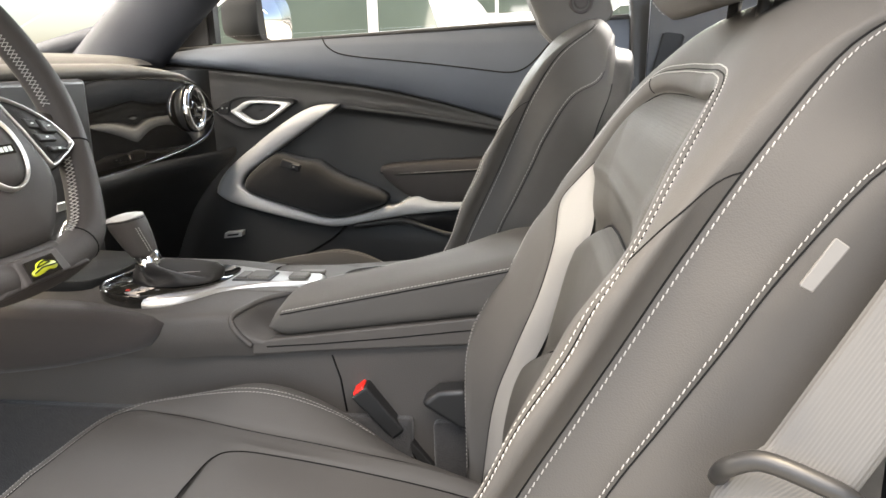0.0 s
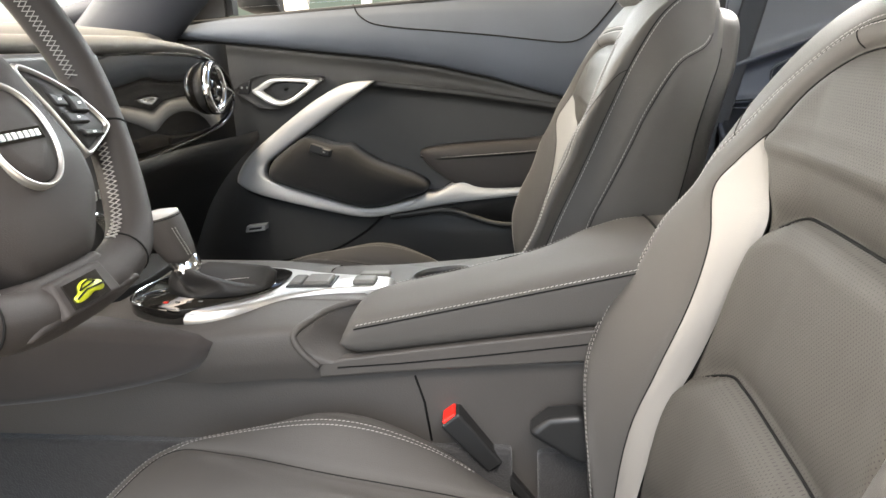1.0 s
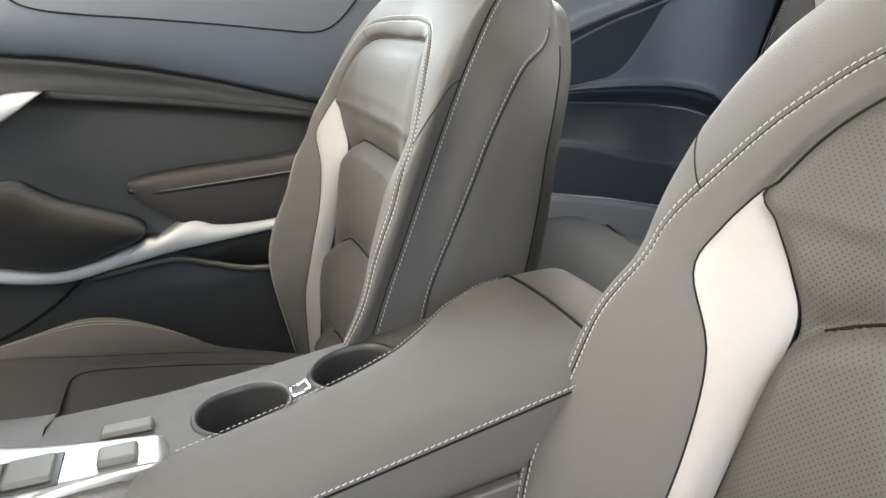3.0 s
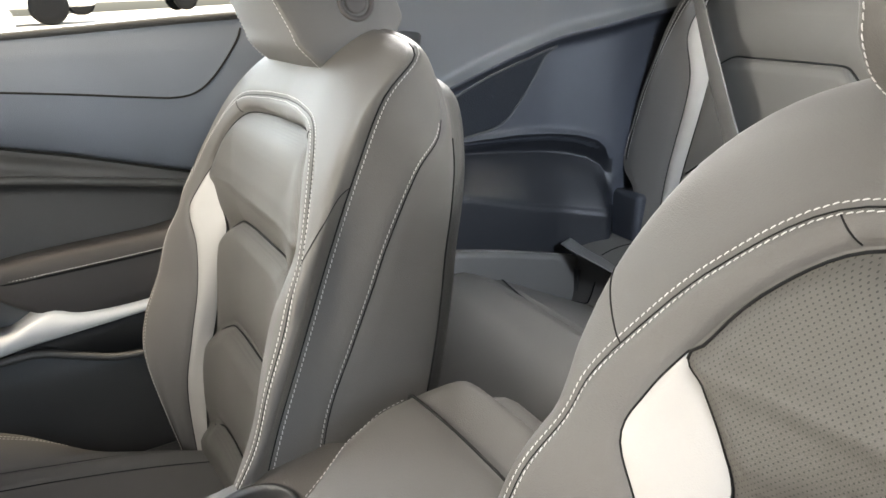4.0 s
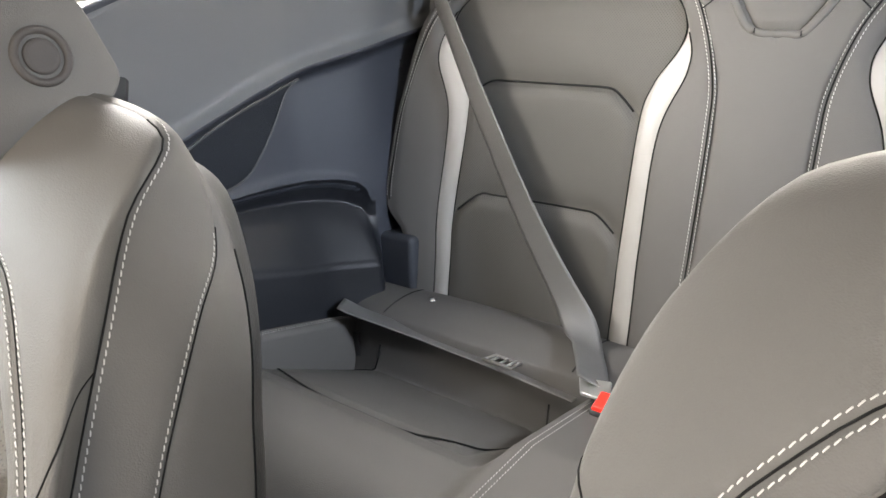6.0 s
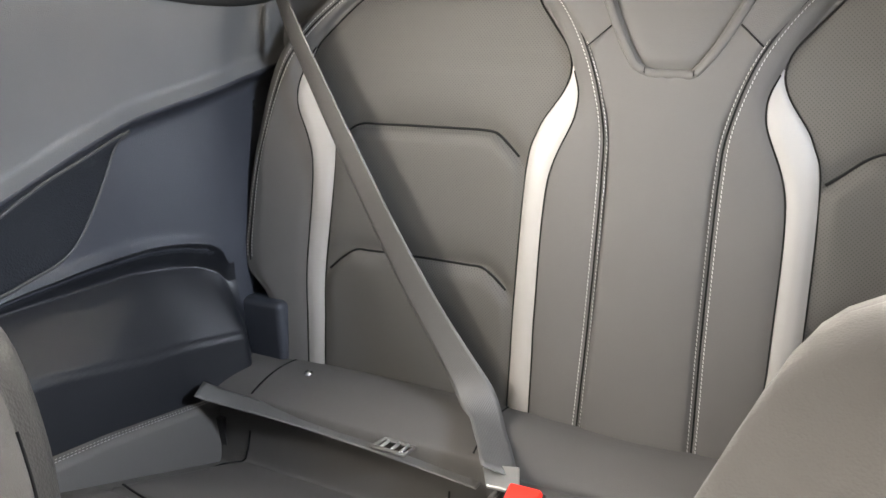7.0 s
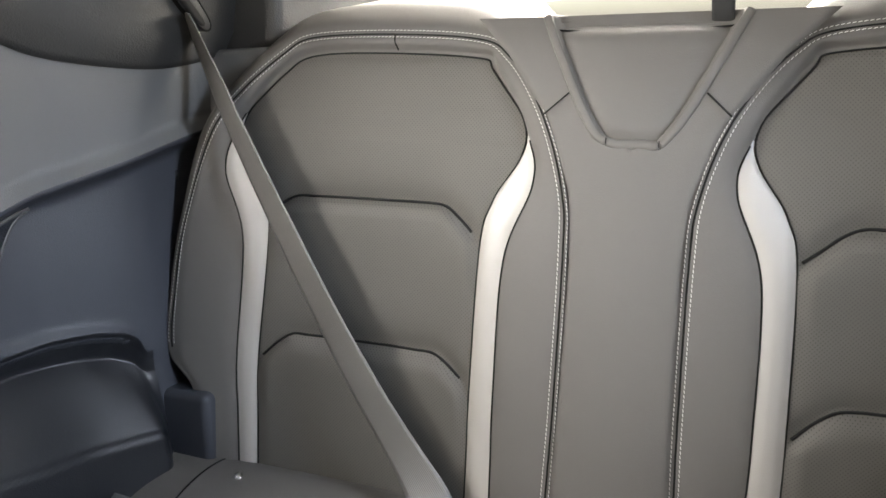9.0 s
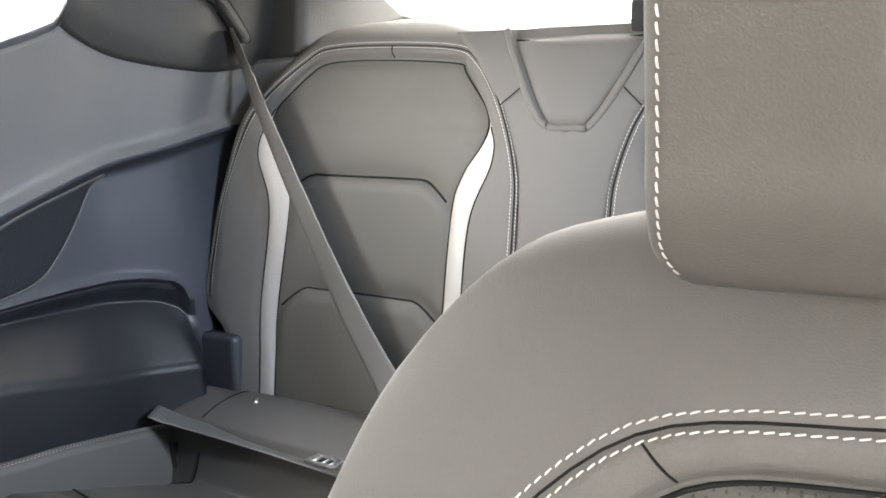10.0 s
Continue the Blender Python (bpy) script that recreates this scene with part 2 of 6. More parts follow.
def lathe(profile, centre, normal, n=40):
    """A turned solid; profile: (radius, height) along the normal."""
    z = Vector(normal).normalized()
    return tube([ring(Vector(centre) + z * h, normal, max(r, 1e-4), n) for r, h in profile])


def rope(points, radius, n=8, flat=1.0, normal=None):
    """A round or flattened bar along a line of points."""
    p = np.array(points, float)
    t = np.gradient(p, axis=0)
    t /= np.linalg.norm(t, axis=1)[:, None]
    up = np.array(normal if normal is not None else (0.0, 0.13, 1.0))
    out = []
    for q, d in zip(p, t):
        u = up - d * (up @ d)
        u /= np.linalg.norm(u)
        v = np.cross(d, u)
        out.append([q + radius * (math.cos(a) * v + flat * math.sin(a) * u) for a in np.linspace(0, 2 * math.pi, n, endpoint=False)])
    return tube(out)


def ribbon(points, sides, width, thick=0.0016):
    """A strap: a flat band with thickness along points, its width along the given side directions. It carries a map across its width."""
    p, s = np.array(points, float), np.array(sides, float)
    t = np.gradient(p, axis=0)
    t /= np.linalg.norm(t, axis=1)[:, None]
    s = s - t * (s * t).sum(1)[:, None]
    s /= np.linalg.norm(s, axis=1)[:, None]
    nrm = np.cross(t, s)
    w = np.linspace(-0.5, 0.5, 9)
    rows = []
    for q, a, b in zip(p, s, nrm):
        over = [q + a * width * k + b * thick * 0.5 * (1 - (2 * k) ** 6) for k in w]
        under = [q + a * width * k - b * thick * 0.5 for k in w[::-1]]
        rows.append(over + under)
    me = tube(rows)
    uv = me.uv_layers.new(name="width")
    r = len(rows[0])
    for loop in me.loops:
        j = loop.vertex_index % r
        uv.data[loop.index].uv = ((j if j < 9 else 17 - j) / 8.0, loop.vertex_index // r * 0.05)
    return me


def stitches(line, normals, pitch=0.0050, length=0.0037, width=0.0009, height=0.0006, slant=0.16):
    """Threads along a line on a surface: one small rounded block for each stitch."""
    p, nv = np.array(line, float), np.array(normals, float)
    s = np.concatenate([[0], np.cumsum(np.linalg.norm(np.diff(p, axis=0), axis=1))])
    verts, faces = [], []
    for at in np.arange(pitch, s[-1] - pitch, pitch):
        q = np.array([np.interp(at, s, p[:, k]) for k in range(3)])
        e = np.array([np.interp(at + 0.002, s, p[:, k]) for k in range(3)]) - np.array([np.interp(at - 0.002, s, p[:, k]) for k in range(3)])
        n = np.array([np.interp(at, s, nv[:, k]) for k in range(3)])
        e /= np.linalg.norm(e) + 1e-9
        n = n - e * (n @ e)
        n /= np.linalg.norm(n) + 1e-9
        a = np.cross(n, e)
        e = e + slant * a
        o = len(verts)
        for along, wide, up in ((-0.5, 0.35, 0), (0.5, 0.35, 0), (-0.3, 0.5, 0.7), (0.3, 0.5, 0.7)):
            for side in (-1, 1):
                verts.append(q + e * length * along + a * width * wide * side + n * height * up)
        for side in (0,):
            verts.append(q + e * length * -0.25 + n * height)
            verts.append(q + e * length * 0.25 + n * height)
        faces += [tuple(o + i for i in f) for f in ((0, 4, 5, 1), (2, 3, 7, 6), (0, 2, 6, 4), (1, 5, 7, 3), (4, 6, 9, 8), (5, 8, 9, 7), (4, 8, 5), (6, 7, 9))]
    return mesh(verts, faces)


class Upholstery:
    """Leather panels lofted across seams: loops of equal length, from the middle of the face outwards; grooves sink along the seams."""

    def __init__(self, loops, seams, across=9, groove=0.0035, reach=0.006, face=1, fill=None):
        self.loops, self.across = [np.array(a, float) for a in loops], across
        k, n = len(loops), len(loops[0])
        L = np.array(self.loops)
        q = np.concatenate([[2 * L[0] - L[1]], L, [2 * L[-1] - L[-2]]])
        rows, where = [], []
        for i in range(k - 1):
            for t in np.linspace(0, 1, across)[: across if i == k - 2 else across - 1]:
                a, b, c, d = q[i], q[i + 1], q[i + 2], q[i + 3]
                m1, m2 = 0.5 * (c - a), 0.5 * (d - b)
                lim = np.linalg.norm(c - b, axis=1)[:, None] * 1.2
                m1 = m1 * np.minimum(1, lim / (np.linalg.norm(m1, axis=1)[:, None] + 1e-9))
                m2 = m2 * np.minimum(1, lim / (np.linalg.norm(m2, axis=1)[:, None] + 1e-9))
                rows.append((2 * t ** 3 - 3 * t ** 2 + 1) * b + (t ** 3 - 2 * t ** 2 + t) * m1 + (3 * t ** 2 - 2 * t ** 3) * c + (t ** 3 - t ** 2) * m2)
                where.append(i + t)
        g = np.array(rows)
        du, dv = np.gradient(g, axis=0), np.gradient(g, axis=1)
        nrm = np.cross(du, dv) * face
        nrm /= np.linalg.norm(nrm, axis=2)[:, :, None] + 1e-12
        self.g, self.n, self.where = g, nrm, np.array(where)
        s = np.concatenate([np.zeros((1, n)), np.cumsum(np.linalg.norm(np.diff(g, axis=0), axis=2), axis=0)])
        self.s = s
        sink = np.zeros(g.shape[:2])
        for seam in seams:
            r = int(round(seam * (across - 1)))
            sink += groove * np.exp(-((s - s[r]) / reach) ** 2)
        self.g = g - nrm * sink[:, :, None]

    def panel(self, a, b, start=0, end=None, flip=False):
        c = self.across - 1
        return sheet(self.g[a * c: b * c + 1, start:end], flip=flip)

    def line(self, seam, offset, start=0, end=None, lift=0.0004):
        """A line at a distance from a seam, on the surface."""
        r = int(round(seam * (self.across - 1)))
        n = self.g.shape[1]
        goal = self.s[r] + offset
        pts, nrm = [], []
        for j in range(n)[start:end]:
            pts.append([np.interp(goal[j], self.s[:, j], self.g[:, j, k]) for k in range(3)])
            nrm.append([np.interp(goal[j], self.s[:, j], self.n[:, j, k]) for k in range(3)])
        return np.array(pts) + np.array(nrm) * lift, np.array(nrm)

# ---- front seats ----
STATIONS = 121
PLEATS = (.765, .622, .478)
HALF = list(range(12))


def smooth(a, b, v):
    t = np.clip((v - a) / (b - a), 0, 1)
    return t * t * (3 - 2 * t)


def mirrored(half_rows, n=STATIONS):
    """A loop over the seat back from its half: rows of back, across and up."""
    half = keyed(half_rows, HALF, (n + 1) // 2)
    return np.vstack([half * [1, -1, 1], half[-2::-1]])


def pleat_depth(off, deep, bulge):
    """How far the padding sinks round a pleat: slowly from above, at once from below, where the next pillow swells."""
    sink = deep * np.exp(-(np.abs(off) / np.where(off > 0, .020, .0042)) ** np.where(off > 0, 1.3, 2.0))
    return sink - bulge * np.exp(-((off + .020) / np.where(off > -.020, .011, .050)) ** 2)


def pleated(loop, pleats, deep=0.014, rise=0.03, flat=0.07, run=0.05, hollow=0.006, cols=61, bulge=0.008, centre=0.0, swell=.004):
    """The padded insert inside a loop, with pleats whose ends turn down. Returns it and the lines of its creases."""
    loop = np.stack([np.interp(np.linspace(0, len(loop) - 1, 3 * len(loop) - 2), np.arange(len(loop)), loop[:, k]) for k in range(3)], 1)
    n = len(loop)
    top = loop[n // 2][2]
    rows = []
    for i in range(n // 2 + 1):
        a, b = loop[i], loop[n - 1 - i]
        t = np.linspace(0, 1, cols)[:, None]
        row = a * (1 - t) + b * t
        w = row[:, 1] - centre
        inset = np.minimum(t[:, 0], 1 - t[:, 0]) * abs(b[1] - a[1])
        inset = np.minimum(inset, np.clip((top - row[:, 2]) * 1.2, 0, 1))
        row[:, 0] += hollow * np.clip(inset / .10, 0, 1) ** .8 - swell * (1 - np.exp(-(inset / .010) ** 2)) * np.exp(-(inset / .05) ** 2)
        for z in pleats:
            off = row[:, 2] - (z - rise * np.clip((np.abs(w) - flat) / run, 0, 1) ** 1.3)
            row[:, 0] += np.clip(.25 + inset / .02, 0, 1) * pleat_depth(off, deep, bulge)
        rows.append(row)
    g = np.array(rows)
    creases = []
    for z in pleats:
        line = []
        for k in range(1, cols - 1):
            col = g[:, k]
            off = col[:, 2] - (z - rise * np.clip((np.abs(col[:, 1] - centre) - flat) / run, 0, 1) ** 1.3)
            i = int(np.argmax(off > 0))
            if i and off[i - 1] <= 0:
                f = -off[i - 1] / (off[i] - off[i - 1])
                line.append(col[i - 1] * (1 - f) + col[i] * f)
        if len(line) > 3:
            line = np.array(line)
            creases.append(spline(line[::4] if len(line) > 12 else line, 60))
    return sheet(g, flip=True), creases


def recline(p, degrees):
    """Points of a seat back turned about its shoulders; positive: the lower back comes forward."""
    d, a = np.array(p, float) - [.24, 0, .80], radians(degrees)
    return np.stack([d[..., 0] * math.cos(a) + d[..., 2] * math.sin(a), d[..., 1], d[..., 2] * math.cos(a) - d[..., 0] * math.sin(a)], -1) + [.24, 0, .80]


def front_seat(tilt, cushion_at, head_at, broad=0.0, taper=.17):
    seat = thing("bucket_seat", "black leather front seat with pale grey stripes and white stitching", "car seat", "front seats")
    inner = mirrored([(.138, .149, .377), (.157, .157, .522), (.185, .161, .608), (.203, .157, .686), (.217, .153, .743), (.217, .166, .775), (.218, .187, .802), (.216, .198, .822), (.235, .167, .869), (.257, .131, .899), (.270, .076, .904), (.276, 0, .901)])
    stripe = mirrored([(.129, .175, .364), (.131, .175, .501), (.148, .171, .583), (.168, .174, .657), (.178, .183, .718), (.180, .211, .764), (.197, .210, .794), (.2155, .199, .823), (.2345, .169, .871), (.2565, .133, .901), (.2695, .078, .906), (.2755, 0, .903)])
    crest = mirrored([(.109, .174, .414), (.089, .228, .538), (.101, .258, .602), (.131, .268, .662), (.150, .268, .715), (.173, .257, .758), (.185, .252, .788), (.204, .238, .821), (.229, .204, .872), (.256, .150, .919), (.270, .074, .929), (.278, 0, .930)])
    corner = mirrored([(.125, .248, .396), (.110, .268, .527), (.133, .263, .599), (.159, .254, .661), (.185, .247, .715), (.211, .240, .770), (.233, .237, .819), (.266, .234, .888), (.305, .216, .945), (.355, .187, .983), (.366, .098, 1.002), (.368, 0, 1.005)])
    side = mirrored([(.179, .252, .444), (.170, .264, .527), (.190, .260, .600), (.210, .254, .665), (.238, .251, .721), (.265, .250, .776), (.286, .249, .820), (.326, .238, .879), (.372, .200, .905), (.386, .172, .953), (.398, .097, .978), (.400, 0, .981)])
    rear = mirrored([(.249, .244, .451), (.274, .257, .531), (.297, .253, .600), (.318, .246, .658), (.333, .241, .708), (.344, .237, .753), (.352, .233, .789), (.368, .223, .839), (.386, .198, .882), (.396, .165, .935), (.402, .095, .955), (.405, 0, .958)])
    for a in (corner, side, rear):
        a[:, 1] += broad * (a[:, 1] > 0) * smooth(.66, .84, a[:, 2]) * smooth(.0, .12, a[:, 1])
    bolster = .5 * (stripe + crest) - np.array([1, 0, 0]) * (.30 * np.linalg.norm(crest - stripe, axis=1) ** .5 * .06)[:, None]
    out = corner - crest
    flank = smooth(.10, .22, np.abs(crest[:, 1]))
    outward = np.sign(crest[:, 1]) * (np.maximum(np.abs(crest[:, 1]), np.abs(corner[:, 1])) + np.where(crest[:, 1] > 0, .016, .004) - .5 * np.abs(crest[:, 1] + corner[:, 1]))
    shoulder = .5 * (crest + corner) + np.stack([-.11 * np.linalg.norm(out, axis=1) * (1 - flank) - .004 * flank, flank * outward, .13 * np.maximum(out[:, 2], 0) * (1 - .5 * flank)], 1)
    shell = rear * [1, .84, 1] + [.030, 0, -.012]
    spine = rear * [1, .08, 1] + [.042, 0, -.060]
    loops = [recline(a, tilt) for a in (inner, stripe, bolster, crest, shoulder, corner, side, rear, shell, spine)]
    u = Upholstery(loops, [0, 1, 3, 5, 6], groove=0.0022, reach=.0042)
    c = u.across - 1
    back = part("backrest", u.panel(3, 5, flip=True), LEATHER, seat)
    part("side_panel", u.panel(5, 6, flip=True), LEATHER, back)
    part("rear_panel", u.panel(6, 7, flip=True), LEATHER, back)
    part("back_shell", u.panel(7, 9, flip=True), HARD, back)
    part("bolster", u.panel(1, 3, flip=True), LEATHER, back)
    tip = 39
    part("stripe", u.panel(0, 1, 0, tip, flip=True), PALE, back, "pale grey leather stripe")
    part("piping", u.panel(0, 1, tip - 1, STATIONS - tip + 1, flip=True), LEATHER, back)
    part("stripe", u.panel(0, 1, STATIONS - tip, None, flip=True), PALE, back, "pale grey leather stripe")
    for rows in (u.g[0], u.g[c]):
        for lo, hi in ((0, tip), (STATIONS - tip, None)):
            part("seam", rope(rows[lo:hi] - [.0003, 0, 0], .0007, 6), GROOVE, back, "dark seam")
    part("seam", rope(u.g[0][tip - 2:STATIONS - tip + 2] - [.0005, 0, 0], .0012, 6), GROOVE, back, "dark seam")
    part("seam", rope(u.g[3 * c] - [.0001, 0, 0], .0007, 6), GROOVE, back, "dark seam")
    pad, creases = pleated(u.g[0], PLEATS if not tilt else [float(recline((.23, 0, z), tilt)[2]) for z in PLEATS], rise=.030, flat=.10, run=.06, hollow=.004, swell=.008)
    part("insert", pad, PERFORATED, back, "perforated black leather insert with pleats")
    # near-black cords laid in the pleats paint the shade of the folds
    for line in creases:
        part("crease", rope(line - [.0014, 0, 0], .0013, 6), GROOVE, back, "dark cord drawn as the shade in a sewn crease")
    for off in (-.0040, .0040):
        part("stitching", stitches(*u.line(3, off)), THREAD, back, "white stitching")
    tops = 47 if tilt else 52
    for lo, hi in ((0, tops), (STATIONS - tops, None)):
        part("seam", rope(u.line(5, 0, lo, hi)[0], .0007, 6), GROOVE, back, "dark seam")
        part("stitching", stitches(*u.line(5, .0042, lo, hi)), THREAD, back, "white stitching")
    for lo, hi in ((0, 46), (STATIONS - 46, None)):
        part("seam", rope(u.line(6, 0, lo, hi)[0], .0006, 6), GROOVE, back, "dark seam")
        part("stitching", stitches(*u.line(6, -.0042, lo, hi)), THREAD, back, "white stitching")
        part("seam", rope(u.line(7, 0, lo, hi)[0], .0009, 6), GROOVE, back, "dark seam")
    for j in (37, STATIONS - 38):  # short cross seams on the shoulders of the bolsters
        part("seam", rope(u.g[3 * c: 5 * c + 1, j] + [[-.0002, 0, 0]], .0006, 6), GROOVE, back, "dark seam")
    for j in (49, STATIONS - 50):  # joints in the padded band over the insert
        part("seam", rope(u.g[c + 1: 3 * c - 1, j] - [[.0002, 0, 0]], .0006, 6), GROOVE, back, "dark seam")

    # headrest: a side outline carried across, narrower towards the top
    front = [(.297, .958), (.288, .965), (.271, .985), (.265, 1.002), (.247, 1.044), (.235, 1.075), (.226, 1.105), (.223, 1.135), (.230, 1.158)]
    outline = spline(front + [(.250, 1.172), (.29, 1.178), (.325, 1.166), (.348, 1.13), (.359, 1.10), (.368, 1.072), (.380, 1.057), (.392, 1.020), (.395, 1.008),
                              (.391, .998), (.378, .986), (.340, .969), (.312, .957), (.302, .955)], 110, True)
    mid = np.array([.31, 1.06])

    def on_head(p):
        """The headrest stands on the front of its lower edge and leans with the seat back."""
        d, a = np.array(p, float) - [.297, 0, .958], radians(tilt)
        return np.stack([d[..., 0] * math.cos(a) + d[..., 2] * math.sin(a), d[..., 1], d[..., 2] * math.cos(a) - d[..., 0] * math.sin(a)], -1) + [.297, 0, .958] + np.array(head_at)

    def half_width(z):
        """Half the headrest's width, tapered upwards and rounded at its lower corners."""
        return .107 - taper * (z - .955) - .012 * np.clip(1 - (z - .953) / .020, 0, 1) ** 2

    def across(v, k):
        q = mid + (outline - mid) * k
        bow = .006 * (1 - v * v) * smooth(.30, .25, outline[:, 0])
        return on_head(np.stack([q[:, 0] - bow, v * half_width(q[:, 1]), q[:, 1]], 1))
    rim_rows = [(1.012, .02), (1.012, .5), (1.008, .85), (1.0, .955), (.985, .983), (.955, .996), (.90, 1.0), (.6, 1.0), (.3, 1.0)]
    head = part("headrest", tube([across(v, k) for v, k in rim_rows] + [across(0, 1)] + [across(-v, k) for v, k in rim_rows[::-1]]), LEATHER, seat)
    for s in (-1, 1):
        edge = np.array(front[:-1])
        edge = spline(edge, 80)
        line = on_head(np.stack([edge[:, 0] - .0006, s * .955 * half_width(edge[:, 1]), edge[:, 1]], 1))
        part("stitching", stitches(line, np.tile((-.9, .3 * s, -.2), (80, 1))), THREAD, head, "white stitching")
        part("post", rope(on_head([(.350, s * .05, .93), (.350, s * .05, .980)]), .006, 12), HARD, head)
        b = Vector(on_head((.340, s * .0965, 1.026)))
        part("release_button", lathe([(.0, .0008), (.008, .0012), (.0118, .0018), (.0126, .0006), (.0130, -.005), (.0150, -.005), (.0154, .0014), (.018, .0030), (.0205, .0022), (.0218, -.004)], b, (0, s, .17)), WHEEL, head, "round dark release button")

    # cushion
    def mat_loop(rows):
        half = keyed(rows, [0, 1, 2, 3, 4, 5, 6], 49)
        return np.vstack([half * [1, -1, 1], half[-2::-1]]) + cushion_at
    core = mat_loop([(.20, .085, .41), (.08, .095, .435), (-.03, .10, .455), (-.12, .10, .470), (-.18, .096, .479), (-.203, .07, .484), (-.206, 0, .486)])
    thigh = mat_loop([(.20, .12, .40), (.06, .128, .445), (-.06, .132, .466), (-.18, .138, .482), (-.30, .154, .494), (-.374, .150, .492), (-.386, 0, .493)])
    top = mat_loop([(.20, .19, .33), (.03, .20, .402), (-.09, .203, .483), (-.19, .202, .516), (-.29, .197, .499), (-.384, .160, .482), (-.401, 0, .482)])
    outer = mat_loop([(.20, .225, .31), (.03, .235, .37), (-.09, .238, .44), (-.19, .237, .47), (-.29, .230, .45), (-.396, .172, .44), (-.420, 0, .44)])
    skirt = mat_loop([(.20, .235, .26), (.03, .245, .28), (-.09, .248, .30), (-.19, .247, .31), (-.29, .238, .31), (-.40, .17, .33), (-.432, 0, .34)])
    q = Upholstery([core, thigh, top, outer, skirt], [0, 1, 2], groove=0.004, face=-1)
    cushion = part("cushion", q.panel(0, 2), LEATHER, seat)
    part("cushion_side", q.panel(2, 4), LEATHER, cushion)
    rows = []
    for i in range(49):
        a, b, t = q.g[0][i], q.g[0][96 - i], np.linspace(0, 1, 25)[:, None]
        row = a * (1 - t) + b * t
        row[:, 2] -= .006 * np.sin(np.pi * t[:, 0])
        rows.append(row)
    part("cushion_insert", sheet(rows, flip=True), LEATHER, cushion)
    for off in (-.011, -.018):
        part("stitching", stitches(*q.line(2, off, 12, 85)), THREAD, cushion, "white stitching")
    part("seam", rope(q.g[0] + [0, 0, .0003], .0009, 6), GROOVE, cushion, "dark seam")
    part("seam", rope(q.g[q.across - 1][8:89] + [0, 0, .0003], .0007, 6), GROOVE, cushion, "dark seam")
    part("seat_base", box((-.30 + cushion_at[0], -.20 + cushion_at[1], .20), (.22 + cushion_at[0], .20 + cushion_at[1], .30)), HARD, seat, bevel=.01)
    for s in ((-1,) if not tilt else (1,)):
        part("hinge_cover", prism([(x + cushion_at[0] + (.035 if s > 0 else 0), z + cushion_at[2]) for x, z in ((-.012, .486), (.012, .506), (.05, .510), (.06, .49), (.06, .445), (.04, .452))], s * .232 - .018 + cushion_at[1], s * .232 + .018 + cushion_at[1], "y"), SMOOTH, seat, bevel=.008)
    return seat


passenger_seat = front_seat(0, (0, .0233, 0), (.004, .0233, .006))
passenger_seat.location = (0, .3767, -.008)
driver_seat = front_seat(7.08, (-.0278, .0108, .0078), (-.0168, .0408, .0158), .030, .04)
driver_seat.location = (.1228, -.3843, -.0078)

# ---- rear seat ----
REAR = Matrix.Translation((0, .004, 0)) @ Matrix.Translation((1.05, 0, .97)) @ pose(0, 0, 0, 1.5, 0, 0) @ Matrix.Translation((-1.05, 0, -.97))


def rear_plane(z):
    z = np.asarray(z, float)
    return .997 + (z - .545) * .207 + .35 * np.clip(z - .98, 0, 1) ** 1.25


def bucket_loop(rows, keys, n=161):
    p = keyed(rows, keys, n)
    return np.stack([rear_plane(p[:, 1]) - p[:, 2], p[:, 0], p[:, 1]], 1)


